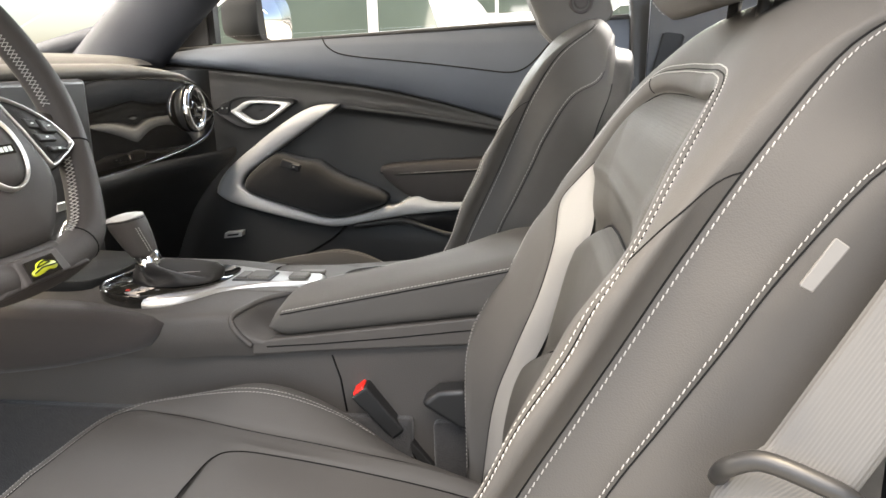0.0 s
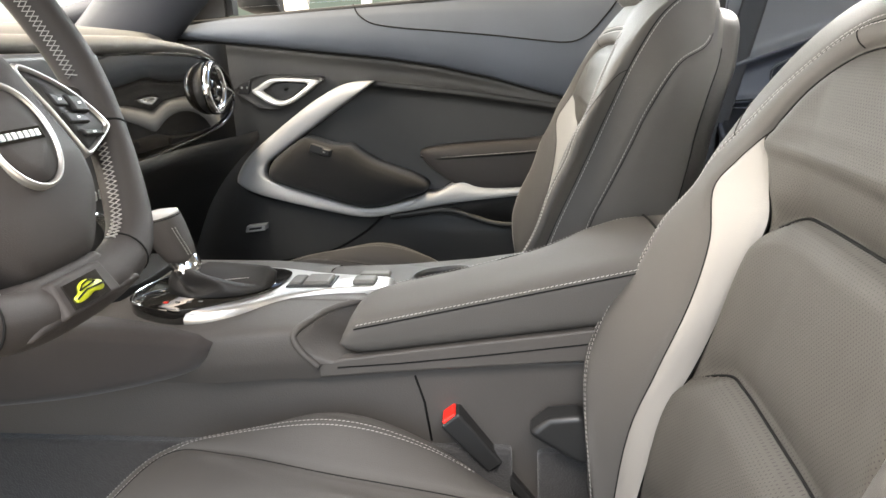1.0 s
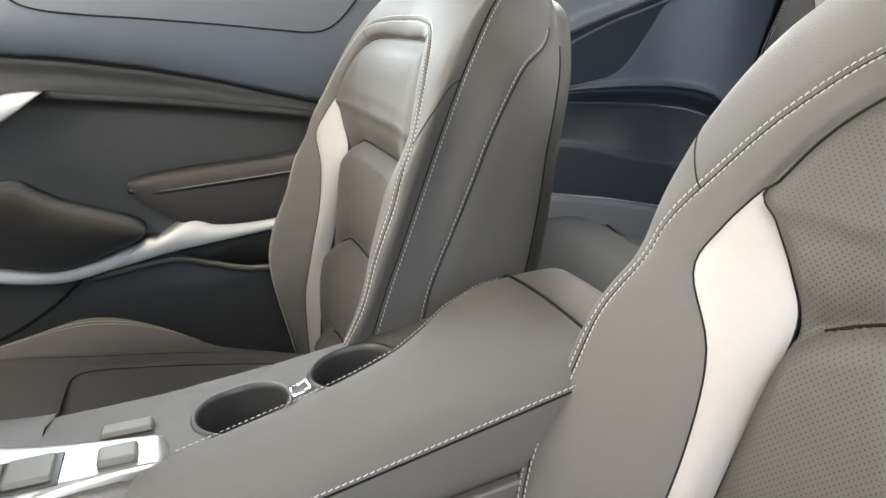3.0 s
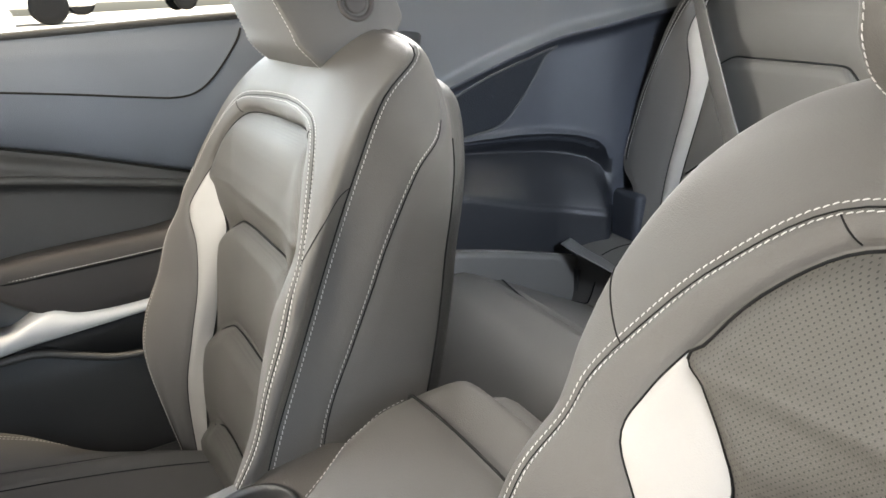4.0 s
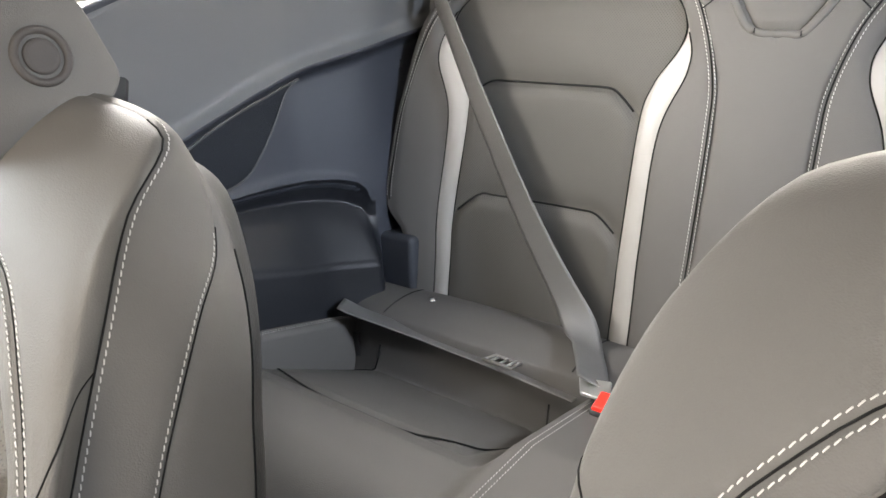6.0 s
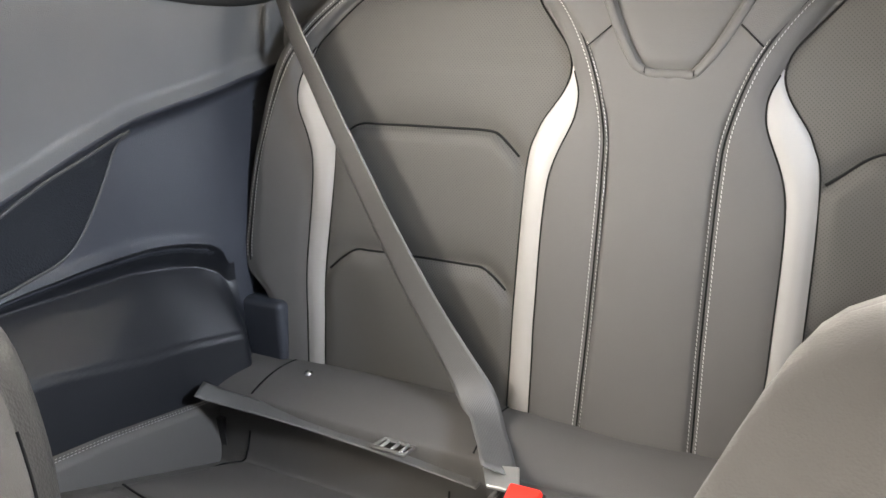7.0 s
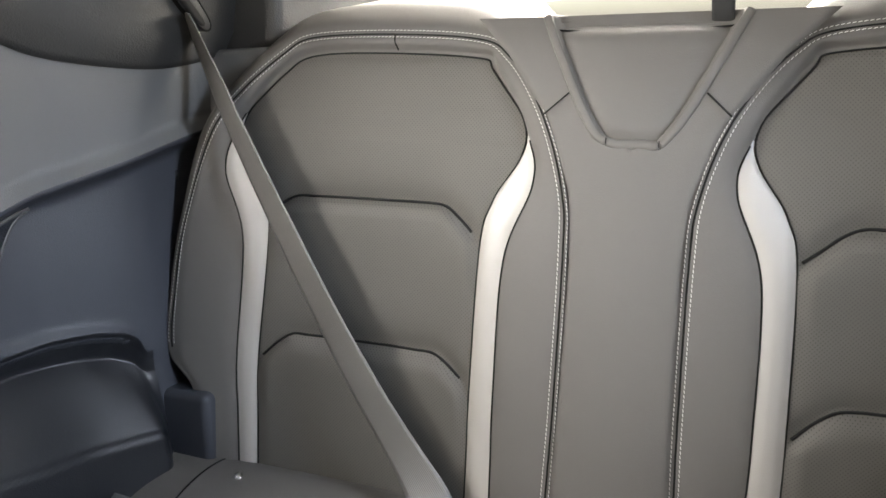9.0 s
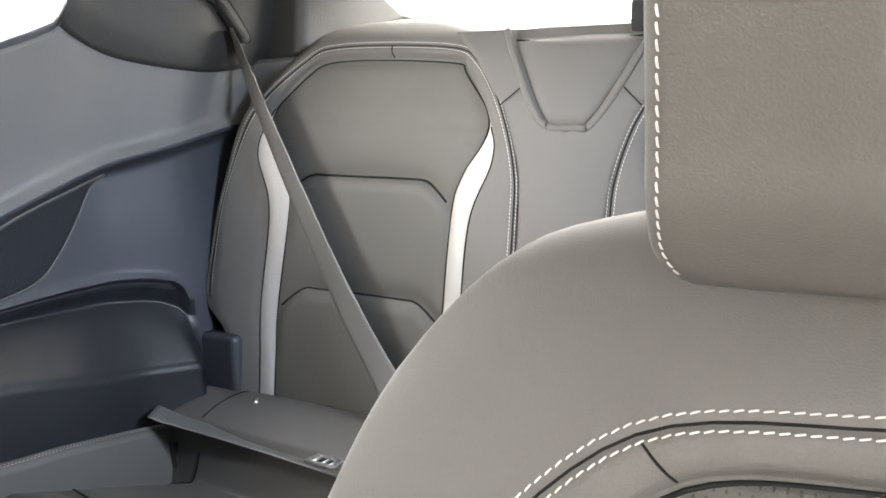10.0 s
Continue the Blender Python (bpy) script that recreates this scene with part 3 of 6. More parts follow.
def rear_bench():
    bench = thing("rear_bench", "black leather rear seat with two sculpted places and pale grey stripes", "car seat")
    keys = list(range(16))
    # from the inner lower end over the top to the outer lower end: across, up, proud
    inner = bucket_loop([(.169, .53, .006), (.1695, .61, .006), (.170, .685, .006), (.166, .85, .006), (.152, .905, .006), (.119, .970, .006), (.163, 1.043, .003), (.197, 1.060, 0),
                         (.385, 1.066, 0), (.443, 1.043, .003), (.494, .975, .006), (.462, .905, .006), (.451, .85, .006), (.463, .685, .006), (.462, .61, .006), (.460, .53, .006)], keys)
    stripe = bucket_loop([(.136, .53, .012), (.137, .61, .013), (.138, .685, .014), (.134, .84, .015), (.105, .925, .016), (.115, .972, .008), (.160, 1.046, .0035), (.196, 1.063, .0005),
                          (.386, 1.069, .0005), (.446, 1.046, .0035), (.499, .977, .008), (.513, .925, .016), (.485, .84, .015), (.492, .685, .014), (.489, .61, .013), (.486, .53, .012)], keys)
    crest = bucket_loop([(.070, .53, .02), (.068, .61, .021), (.066, .69, .022), (.065, .85, .024), (.070, .918, .024), (.096, .995, .022), (.143, 1.058, .012), (.20, 1.082, .006),
                         (.386, 1.088, .006), (.445, 1.066, .012), (.520, .988, .026), (.560, .87, .034), (.576, .78, .036), (.580, .690, .036), (.546, .636, .030), (.541, .53, .026)], keys)
    edge = bucket_loop([(.067, .53, .02), (.065, .61, .021), (.063, .69, .022), (.062, .85, .024), (.067, .918, .024), (.093, .996, .022), (.141, 1.061, .011), (.20, 1.102, -.004),
                        (.386, 1.108, -.004), (.460, 1.078, .004), (.542, .99, .015), (.578, .87, .020), (.592, .78, .022), (.595, .686, .022), (.552, .630, .020), (.545, .53, .016)], keys)
    over = bucket_loop([(.065, .53, .02), (.063, .61, .021), (.061, .69, .022), (.060, .85, .024), (.065, .918, .024), (.091, .997, .021), (.140, 1.064, .010), (.20, 1.116, -.03),
                        (.386, 1.122, -.03), (.475, 1.088, -.03), (.560, .99, -.03), (.595, .87, -.03), (.608, .78, -.03), (.611, .682, -.03), (.560, .626, -.03), (.550, .53, -.03)], keys)
    for s in (1, -1):
        flank = over + np.stack([np.full(161, .09), .035 * smooth(.2, .5, over[:, 1]), -.01 * smooth(.2, .5, over[:, 1])], 1) * smooth(.0, .06, np.abs(over[:, 1] - .09))[:, None]
        loops = [a * [1, s, 1] for a in (inner, stripe, crest, edge, over, flank)]
        u = Upholstery(loops, [0, 1, 2], groove=.003, face=s)
        back = part("backrest", u.panel(1, 5, flip=s < 0), LEATHER, bench)
        lo, hi = 51, 104
        part("stripe", u.panel(0, 1, 0, lo + 4, flip=s < 0), PALE, back, "pale grey leather stripe")
        part("stripe", u.panel(0, 1, hi, None, flip=s < 0), PALE, back, "pale grey leather stripe")
        part("bolster", u.panel(0, 1, lo + 3, hi + 1, flip=s < 0), LEATHER, back)
        for row in (u.g[0], u.g[u.across - 1]):
            for a, b in ((0, lo + 3), (hi, None)):
                part("seam", rope(row[a:b] - [.0006, 0, 0], .0010, 6), GROOVE, back, "dark seam")
        part("seam", rope(u.g[0][lo:hi + 1] - [.0006, 0, 0], .0012, 6), GROOVE, back, "dark seam")
        part("seam", rope(u.g[2 * (u.across - 1)][:139] - [.0003, 0, 0], .0011, 6), GROOVE, back, "dark seam")
        pad, creases = pleated(u.g[0] if s < 0 else u.g[0][::-1], (.893, .717), rise=.034, flat=.10, run=.045, hollow=.006, bulge=.005, deep=.009, centre=s * .318, swell=.002)
        part("insert", pad, PERFORATED, back, "perforated black leather insert with pleats")
        # the folds' shade again drawn as near-black cords
        for line in creases:
            part("crease", rope(line - [.0017, 0, 0], .0017, 6), GROOVE, back, "dark cord drawn as the shade in a sewn crease")
        for off in (-.0045, .0045):
            part("stitching", stitches(*u.line(2, off, 0, 139)), THREAD, back, "white stitching")
        part("seam", rope(u.g[8:17, 80], .0012, 6), GROOVE, back, "dark seam")
    # middle part between the two places, under the headrest notch
    def notch_half(z):
        return float(np.interp(z, [.971, .974, .981, 1.006, 1.062, 1.094, 1.12], [0, .030, .037, .054, .083, .100, .114]))

    def crown(z):
        return .30 * max(0, z - 1.070) ** 1.1

    z = np.linspace(.53, 1.100, 90)
    half = np.interp(z, [.53, .69, .85, .918, .995, 1.06, 1.11], [.066, .062, .061, .066, .092, .141, .195])
    rows = []
    for q, w in zip(z, half):
        t = np.linspace(-1, 1, 61)
        y = t * w
        d = .022 + .006 * (1 - t ** 2) - .004 * np.exp(-((1 - np.abs(t)) * w / .004) ** 2)
        d -= .012 * smooth(-.002, .006, notch_half(q) - .006 - np.abs(y))
        rows.append(np.stack([rear_plane(q) - d + crown(q), y, np.full(61, q)], 1))
    middle = part("middle_back", sheet(rows, flip=True), LEATHER, bench)
    # flat padded welt round the notch, in three lengths
    edge = [(-notch_half(v), v) for v in np.linspace(1.100, .979, 30)] + [(u, .9715) for u in np.linspace(-.027, .027, 12)] + [(notch_half(v), v) for v in np.linspace(.979, 1.100, 30)]
    line = spline([(rear_plane(v) - .0262 + crown(v), u, v) for u, v in edge[::3] + [edge[-1]]], 120)
    for lo, hi in ((0, 52), (51, 69), (68, None)):
        part("welt", rope(line[lo:hi], .0050, 12, .55, normal=(-1, 0, .2)), LEATHER, middle, "flat padded leather welt")
    for k in (51, 68):
        q = line[k]
        part("seam", rope([q + [-.0016, 0, -.0042], q + [-.0030, 0, 0], q + [-.0016, 0, .0042]], .0007, 6), GROOVE, middle, "dark seam")
    rows = []
    for q in np.linspace(.975, 1.088, 26):
        w = notch_half(q) - .0045
        t = np.linspace(-1, 1, 31)
        rise = .008 * (1 - np.abs(t) ** 4) * float(smooth(.966, .990, q))
        rows.append(np.stack([rear_plane(q) - .0195 - rise + crown(q) + .012 * float(smooth(1.080, 1.090, q)), t * w, np.full(31, q)], 1))
    part("middle_headrest", sheet(rows, flip=True), LEATHER, middle, "smooth leather headrest pad")
    # rounded lip over the pad, dipping a little in the middle
    rows = []
    for y in np.linspace(-.104, .104, 33):
        dip = .005 * (1 - (y / .104) ** 2)
        rows.append([(rear_plane(1.094) - .016 + .016 * (1 - math.cos(a)) + crown(1.094), y, 1.0935 - dip + .0085 * math.sin(a)) for a in np.linspace(-1.2, math.pi, 12)])
    part("top_lip", sheet(rows), LEATHER, middle, "rounded leather lip")
    part("seam", rope([(rear_plane(1.088) - .0185, y, 1.0865 - .005 * (1 - (y / .104) ** 2)) for y in np.linspace(-.093, .093, 24)], .0012, 6), GROOVE, middle, "dark seam")
    for s in (-1, 1):
        part("seam", rope([(rear_plane(1.02) - .0255, s * .069, 1.022), (rear_plane(1.0) - .0285, s * .094, 1.0)], .0009, 6), GROOVE, middle, "dark seam")
    # closed back of the seat
    part("back_panel", prism([(1.05, .50), (1.17, 1.05), (1.21, 1.05), (1.10, .50)], -.63, .63, "y"), CARPET, bench)

    # cushion: two hollowed places, a raised rear roll and a middle tunnel
    def height(x, y):
        a = abs(y)
        pan = min(.566, .548 - (x - .65) * .5) - .085 * max(0, (.56 - x) / .11) ** 2 - .012 * float(smooth(.50, .57, a))
        hump = min(.588, .588 - (x - .66) * .20) - .085 * max(0, (.55 - x) / .10) ** 2
        level = max(abs(a - .36) / .175, abs(x - .760) / .108)
        pan += .006 * max(0, 1 - level ** 5) - .006 * math.exp(-((level - 1) / .04) ** 2)
        z = pan + (hump - pan) * (1 - float(smooth(.108, .15, a)))
        k = min(1, max(0, (x - .848) / .165))
        roll = .528 + .026 * math.sin(math.pi * k) ** .6
        return z + (roll - z) * float(smooth(.846, .872, x))
    xs = np.concatenate([np.linspace(.448, .83, 66), np.linspace(.835, .90, 27), np.linspace(.91, 1.03, 12)])
    ys = np.linspace(-.585, .585, 157)
    cushion = part("cushion", sheet([[(x, y, height(x, y)) for y in ys] for x in xs]), LEATHER, bench)
    part("cushion_front", prism([(.445, .25), (.447, .452), (.455, .472), (.50, .25)], -.585, .585, "y"), LEATHER, cushion)
    for s in (1, -1):
        for dy in (0, .007):
            line = np.array([(x, s * (.095 + dy), height(x, .095 + dy) + .001) for x in np.linspace(.47, .84, 60)])
            part("stitching", stitches(line, np.tile((0, 0, 1), (60, 1))), THREAD, cushion, "white stitching")
        pan_line = spline([(.86, .50), (.80, .533), (.70, .535), (.664, .51), (.652, .40), (.652, .28), (.668, .205), (.72, .186), (.80, .186), (.86, .19)], 120)
        part("seam", rope([(x, s * y, height(x, y) + .0008) for x, y in pan_line], .0014, 6), GROOVE, cushion, "dark seam")
        for y in (.505, .165):
            part("seam", rope([(x, s * y, height(x, y) + .0002) for x in np.linspace(.878, .99, 16)], .0013, 6), GROOVE, cushion, "dark seam")
        for x, y in ((.943, .455), (.938, .185)):
            part("stud", lathe([(.0, .004), (.004, .0035), (.0065, .001), (.0068, -.004)], (x, s * y, height(x, y) + .001), (-.3, 0, 1)), CHROME, cushion, "small clear stud")
    bench.matrix_world = REAR
    return bench


rear_bench()


def belt_strap(points, width=.047, side=(0, 1, .2), n=60, start=None):
    """A strap along points; it may twist from a first side direction to the last."""
    p = spline(points, n)
    t = np.linspace(0, 1, n)[:, None] ** .8
    sides = np.tile(side, (n, 1)) if start is None else np.array(start) * (1 - t) + np.array(side) * t
    return ribbon(p, sides, width)


for s in (1, -1):
    belt = thing("rear_seat_belt", "grey webbing rear seat belt drawn across the seat into its buckle", "seat belt", "rear belts")
    part("shoulder_strap", belt_strap([(1.042, s * .530, 1.133), (1.051, s * .526, 1.104), (1.054, s * .514, 1.063), (1.041, s * .48, 1.0), (1.01, s * .393, .854), (.983, s * .308, .718), (.943, s * .205, .592), (.885, s * .158, .574), (.820, s * .120, .580)], side=(.1, s * .9, .35), start=(.5, s * .76, .3)), WEB, belt)
    part("lap_strap", belt_strap([(.83, s * .566, .585), (.845, s * .53, .568), (.868, s * .43, .545), (.867, s * .294, .535), (.866, s * .165, .522)], .036, side=(1, 0, -.16)), WEB, belt)
    part("buckle_tongue", prism([(.800, .090), (.800, .128), (.832, .146), (.842, .106)], .572, .577), PLATE, belt, bevel=.002).matrix_world = Matrix.Scale(s, 4, (0, 1, 0))
    clip = part("slider", rope([(.842, s * .300, .553), (.866, s * .296, .549), (.866, s * .254, .547), (.844, s * .256, .551), (.842, s * .300, .553)], .0028, 8), SWITCH, belt, "small metal strap adjuster")
    for k in (.29, .275, .262):
        part("bar", rope([(.843, s * k, .5525), (.866, s * k, .5485)], .002, 8), PLATE, clip)
    buckle = thing("rear_buckle", "red-topped black seat belt buckle between the rear cushions", "seat belt buckle", "rear buckles")
    part("housing", hull8([(.78, s * .065, .50), (.81, s * .065, .50), (.81, s * .105, .50), (.78, s * .105, .50)], [(.775, s * .062, .572), (.808, s * .062, .580), (.808, s * .106, .580), (.775, s * .106, .572)]), SMOOTH, buckle, bevel=.004)
    part("press_button", hull8([(.777, s * .065, .572), (.805, s * .065, .579), (.805, s * .103, .579), (.777, s * .103, .572)], [(.777, s * .067, .579), (.803, s * .067, .586), (.803, s * .101, .586), (.777, s * .101, .579)]), RED, buckle, "red press button", bevel=.002)

# ---- car body, door, quarter trim ----
def field(name, us, vs, fn, mat, label, category, kind="", parent=None, flip=False, solid=0.004):
    """A moulded panel over a grid."""
    g = np.array([[fn(u, v) for u in us] for v in vs])
    me = sheet(g, flip=flip)
    if parent is not None:
        return part(name, me, mat, parent, label, solid=solid)
    return tagged(part(name, me, mat, None, "", solid=solid), label, category, "", kind)


floor = piece("floor", box((-1.3, -.72, .17), (1.3, .75, .21)), CARPET, "dark carpet on the floor of the car", "floor", "structure")

# roof and pillars, outside the view but shading the cabin
def roof_at(x, y):
    return (x, y, 1.34 - .10 * (y / .6) ** 4 * .5 - .16 * np.clip((-.30 - x) / .6, 0, 1) ** 1.3 - .12 * np.clip((x - .75) / .55, 0, 1) ** 1.4)
field("ceiling", np.linspace(-.42, 1.22, 24), np.linspace(-.62, .62, 21), lambda x, y: roof_at(x, y), LINER, "grey cloth headliner of the car", "ceiling", "structure", solid=.03)
for s in (1, -1):
    line = spline([(-.95, s * .68, .98), (-.62, s * .64, 1.06), (-.42, s * .585, 1.20), (-.25, s * .57, 1.27), (.1, s * .57, 1.315), (.55, s * .57, 1.30), (.82, s * .575, 1.235)], 60)
    piece("pillar_front", rope(line, .030, 14, .75), TRIM, "grey windscreen pillar and roof rail trim", "pillar", "structure")

for s in (1, -1):
    rows = []
    for t in np.linspace(0, 1, 24):
        fore = Vector((-.87 + .46 * t, .66 - .09 * t, .950 + .292 * t + .03 * math.sin(math.pi * t)))
        aft = Vector((-.63 + .47 * t, .675 - .09 * t, .935 + .318 * t + .03 * math.sin(math.pi * t)))
        row = []
        for a in np.linspace(0, 2 * math.pi, 24, endpoint=False):
            q = fore.lerp(aft, .5 - .5 * math.cos(a))
            row.append((q.x, s * (q.y - (.050 if math.sin(a) > 0 else .018) * math.sin(a)), q.z + .010 * math.sin(a)))
        rows.append(row)
    piece("pillar_trim", tube(rows), TRIM, "grey vinyl trim on the broad windscreen pillar", "pillar", "structure")

# passenger door
door = thing("passenger_door", "black passenger door trim with a silver sweep and a chrome handle", "car door")


def belt(x):
    return np.interp(x, [-.75, -.24, .2, .5], [.975, .997, 1.014, 1.022])


def pad_low(x):
    return np.interp(x, [-.75, -.542, -.453, -.169, -.06, .05, .17, .3, .5], [.958, .936, .925, .886, .866, .838, .802, .765, .72])


def crease(x):
    return np.interp(x, [-.75, -.2, .0, .18, .5], [.90, .836, .808, .776, .70])


def door_y(x, z):
    y = .70 + 0 * x
    top = (z - pad_low(x)) / (belt(x) - pad_low(x))
    y = np.where(z > pad_low(x), .694 - .022 * np.sin(np.pi * np.clip(top, 0, 1) ** .7) + .02 * np.clip(top - .8, 0, 1), y)
    below = pad_low(x) - z
    y = np.where(below > 0, .694 + .012 * smooth(0, .03, below) - .012 * np.exp(-((z - crease(x)) / .012) ** 2) * smooth(-.30, -.2, x), y)
    y = y + .010 * smooth(.0, -.02, z - crease(x)) * smooth(-.32, -.2, x) * smooth(.58, .62, z)
    y = y - .02 * smooth(.56, .50, z) * smooth(-.30, .1, x)
    y = y + .03 * smooth(-.5, -.75, x)
    return y


xs = np.linspace(-.78, .52, 131)
field("door_panel", xs, np.linspace(0, 1, 90), lambda x, t: (x, float(door_y(x, .24 + t * (pad_low(x) - .24))), float(.24 + t * (pad_low(x) - .24))), SOFT, "", "", parent=door, flip=True, solid=-.02)
field("upper_pad", xs, np.linspace(0, 1, 30), lambda x, t: (x, float(door_y(x, pad_low(x) + .0005 + t * (belt(x) - pad_low(x)))) - .003, float(pad_low(x) + .0005 + t * (belt(x) - pad_low(x)))), PAD, "", "", parent=door, flip=True, solid=-.02)
field("sill", xs, np.linspace(0, 1, 7), lambda x, t: (x, .690 + .07 * t, float(belt(x)) + .004 * math.sin(math.pi * t) - .004 * t), SOFT, "", "", parent=door, flip=True, solid=-.01)
seam = [(-.236, .999), (-.222, .976), (-.19, .957), (-.13, .946), (-.06, .938), (.06, .923), (.15, .910), (.20, .904), (.232, .909), (.262, .930), (.300, .973), (.312, .994)]
line = spline([(x, 0, z) for x, z in seam], 90)
line[:, 1] = [float(door_y(x, z)) - .0032 for x, _, z in line]
part("pad_seam", rope(line, .0016, 6), GROOVE, door, "dark seam")
line = np.array([(x, float(door_y(x, pad_low(x) - .002)) - .001, float(pad_low(x)) - .001) for x in xs])
part("pad_edge", rope(line, .003, 6), GROOVE, door, "dark shadow gap")
line = np.array([(x, float(door_y(x, crease(x))) - .004, float(crease(x))) for x in np.linspace(-.2, .50, 60)])
part("crease_bead", rope(line, .007, 10, 1.0), SOFT, door)

# silver sweep
outer = spline([(-.197, .842), (-.262, .838), (-.33, .806), (-.41, .752), (-.490, .690), (-.525, .640), (-.515, .620), (-.472, .600), (-.35, .568), (-.239, .545), (-.15, .556), (-.05, .572), (.09, .587), (.22, .603)], 90)
inner = spline([(.22, .612), (.09, .606), (.02, .610), (-.01, .622), (-.035, .617), (-.075, .598), (-.10, .600), (-.105, .592), (-.223, .567), (-.338, .596), (-.44, .630), (-.458, .645), (-.452, .668), (-.435, .684), (-.356, .738), (-.243, .812)], 90)
def swept(outline, lo, hi, edge=.004):
    """A bevelled plate standing proud of the door."""
    o = np.array(outline)
    c = o.mean(0)
    d = np.roll(o, -1, 0) - np.roll(o, 1, 0)
    nrm = np.stack([d[:, 1], -d[:, 0]], 1)
    nrm /= np.linalg.norm(nrm, axis=1)[:, None] + 1e-9
    area = np.sum(o[:, 0] * np.roll(o[:, 1], -1) - np.roll(o[:, 0], -1) * o[:, 1])
    nrm *= -1 if area > 0 else 1
    rows = [[(x, hi, z) for x, z in o], [(x, lo + edge, z) for x, z in o]]
    for k in (.35, .75, 1.0):
        rows.append([(x, lo + edge * (1 - math.sin(k * math.pi / 2)), z) for x, z in o + nrm * edge * (1 - math.cos(k * math.pi / 2))])
    return tube(rows)


band = []
for (x0, z0), (x1, z1) in zip(outer, inner[::-1]):
    band.append([(x0 + (x1 - x0) * k, y, z0 + (z1 - z0) * k) for k, y in ((0, .715), (0, .678), (.05, .671), (.16, .666), (.5, .664), (.84, .666), (.95, .671), (1, .678), (1, .715))])
part("silver_sweep", tube(band), SATIN, door, "satin silver trim sweep")
# suede armrest pod inside the sweep
pod = spline([(-.448, .650), (-.43, .682), (-.37, .724), (-.345, .727), (-.30, .712), (-.262, .708), (-.235, .690), (-.20, .668), (-.12, .636), (-.094, .618), (-.098, .603), (-.13, .592), (-.222, .569), (-.335, .598), (-.43, .630)], 80, True)
c = pod.mean(0)
rows = [[(c[0] + (x - c[0]) * k, y, c[1] + (z - c[1]) * k) for x, z in pod] for k, y in ((1, .715), (1, .676), (.985, .664), (.95, .655), (.88, .648), (.7, .643), (.4, .641), (.05, .640))]
arm = part("armrest_pod", tube(rows), SUEDE, door, "black suede armrest pod")
line = spline([(-.43, .652, .660), (-.33, .6445, .655), (-.2, .6445, .625), (-.12, .653, .607)], 40)
part("seam", rope(line, .0012, 6), GROOVE, arm, "dark seam")
switch = part("window_switch", prism([(-.345, .700), (-.338, .718), (-.292, .703), (-.297, .686)], .640, .66, "y"), HARD, door, "window switch", bevel=.003)
part("rocker", prism([(-.318, .693), (-.313, .707), (-.295, .702), (-.299, .688)], .637, .65, "y"), SMOOTH, switch, "dark switch rocker", bevel=.003)
part("rocker_mark", prism([(-.312, .698), (-.311, .7005), (-.306, .699), (-.307, .6965)], .6364, .64, "y"), PLATE, switch, "small pale mark")
# grip above the map pocket
grip_edge = spline([(-.110, .684), (-.085, .696), (.0, .703), (.12, .708), (.24, .712), (.24, .62), (.12, .605), (.02, .600), (-.04, .618), (-.085, .650)], 90, True)
c = grip_edge.mean(0)
rows = [[(c[0] + (x - c[0]) * k, y, c[1] + (z - c[1]) * k) for x, z in grip_edge] for k, y in ((1, .72), (1, .690), (.985, .682), (.95, .676), (.85, .672), (.6, .668), (.1, .667))]
grip = part("grip_pad", tube(rows), WHEEL, door, "black leather grip pad")
line = spline([(-.108, .682, .680), (-.07, .672, .676), (0, .667, .679), (.12, .664, .685), (.24, .664, .692)], 60)
part("stitching", stitches(line, np.tile((0, -1, 0), (60, 1)), pitch=.0045, length=.0042), THREAD, grip, "pale stitched line")
part("seam", rope(line + [0, .001, -.0035], .0022, 6), GROOVE, grip, "dark seam")
# release handle
frame_line = spline([(-.472, .829), (-.458, .838), (-.425, .854), (-.36, .852), (-.322, .846), (-.335, .832), (-.375, .806), (-.405, .796), (-.432, .800), (-.455, .815)], 72, True)
c = frame_line.mean(0)
bez = [[(c[0] + (x - c[0]) * k * 1.35 - .016, y, c[1] + (z - c[1]) * k * 1.28 + .002) for x, z in frame_line] for k, y in ((1, .71), (1, .690), (.985, .6875), (.95, .688), (.93, .690), (.8, .691), (.05, .691))]
handle = part("handle_bezel", tube(bez), SOFT, door, "dark handle bezel")
part("bezel_rim", rope(np.array(bez[2] + bez[2][:1]), .0014, 6), SMOOTH, handle, "thin raised rim")
ring_rows = [[(c[0] + (x - c[0]) * k, y, c[1] + (z - c[1]) * k) for x, z in frame_line] for k, y in ((1.0, .694), (1.0, .683), (.96, .677), (.86, .6745), (.74, .677), (.68, .684), (.66, .70))]
part("handle_ring", tube(ring_rows, caps=False), BRIGHT, handle, "chrome handle ring")
part("handle_pull", tube([[(c[0] + (x - c[0]) * k, y, c[1] + (z - c[1]) * k) for x, z in frame_line] for k, y in ((.67, .694), (.67, .6905), (.5, .689), (.1, .691))]), SMOOTH, handle)
part("lock_button", prism([(-.505, .826), (-.497, .846), (-.472, .852), (-.480, .824)], .684, .695, "y"), SMOOTH, handle, bevel=.002)
for dx in (-.006, .006):
    part("lock_mark", prism([(-.490 + dx, .836), (-.4885 + dx, .840), (-.485 + dx, .839), (-.4865 + dx, .835)], .6832, .690, "y"), PLATE, handle)
part("sill_badge", prism([(-.523, .512), (-.520, .526), (-.473, .531), (-.476, .517)], .683, .72, "y"), SATIN, door, "small silver speaker badge", bevel=.001)
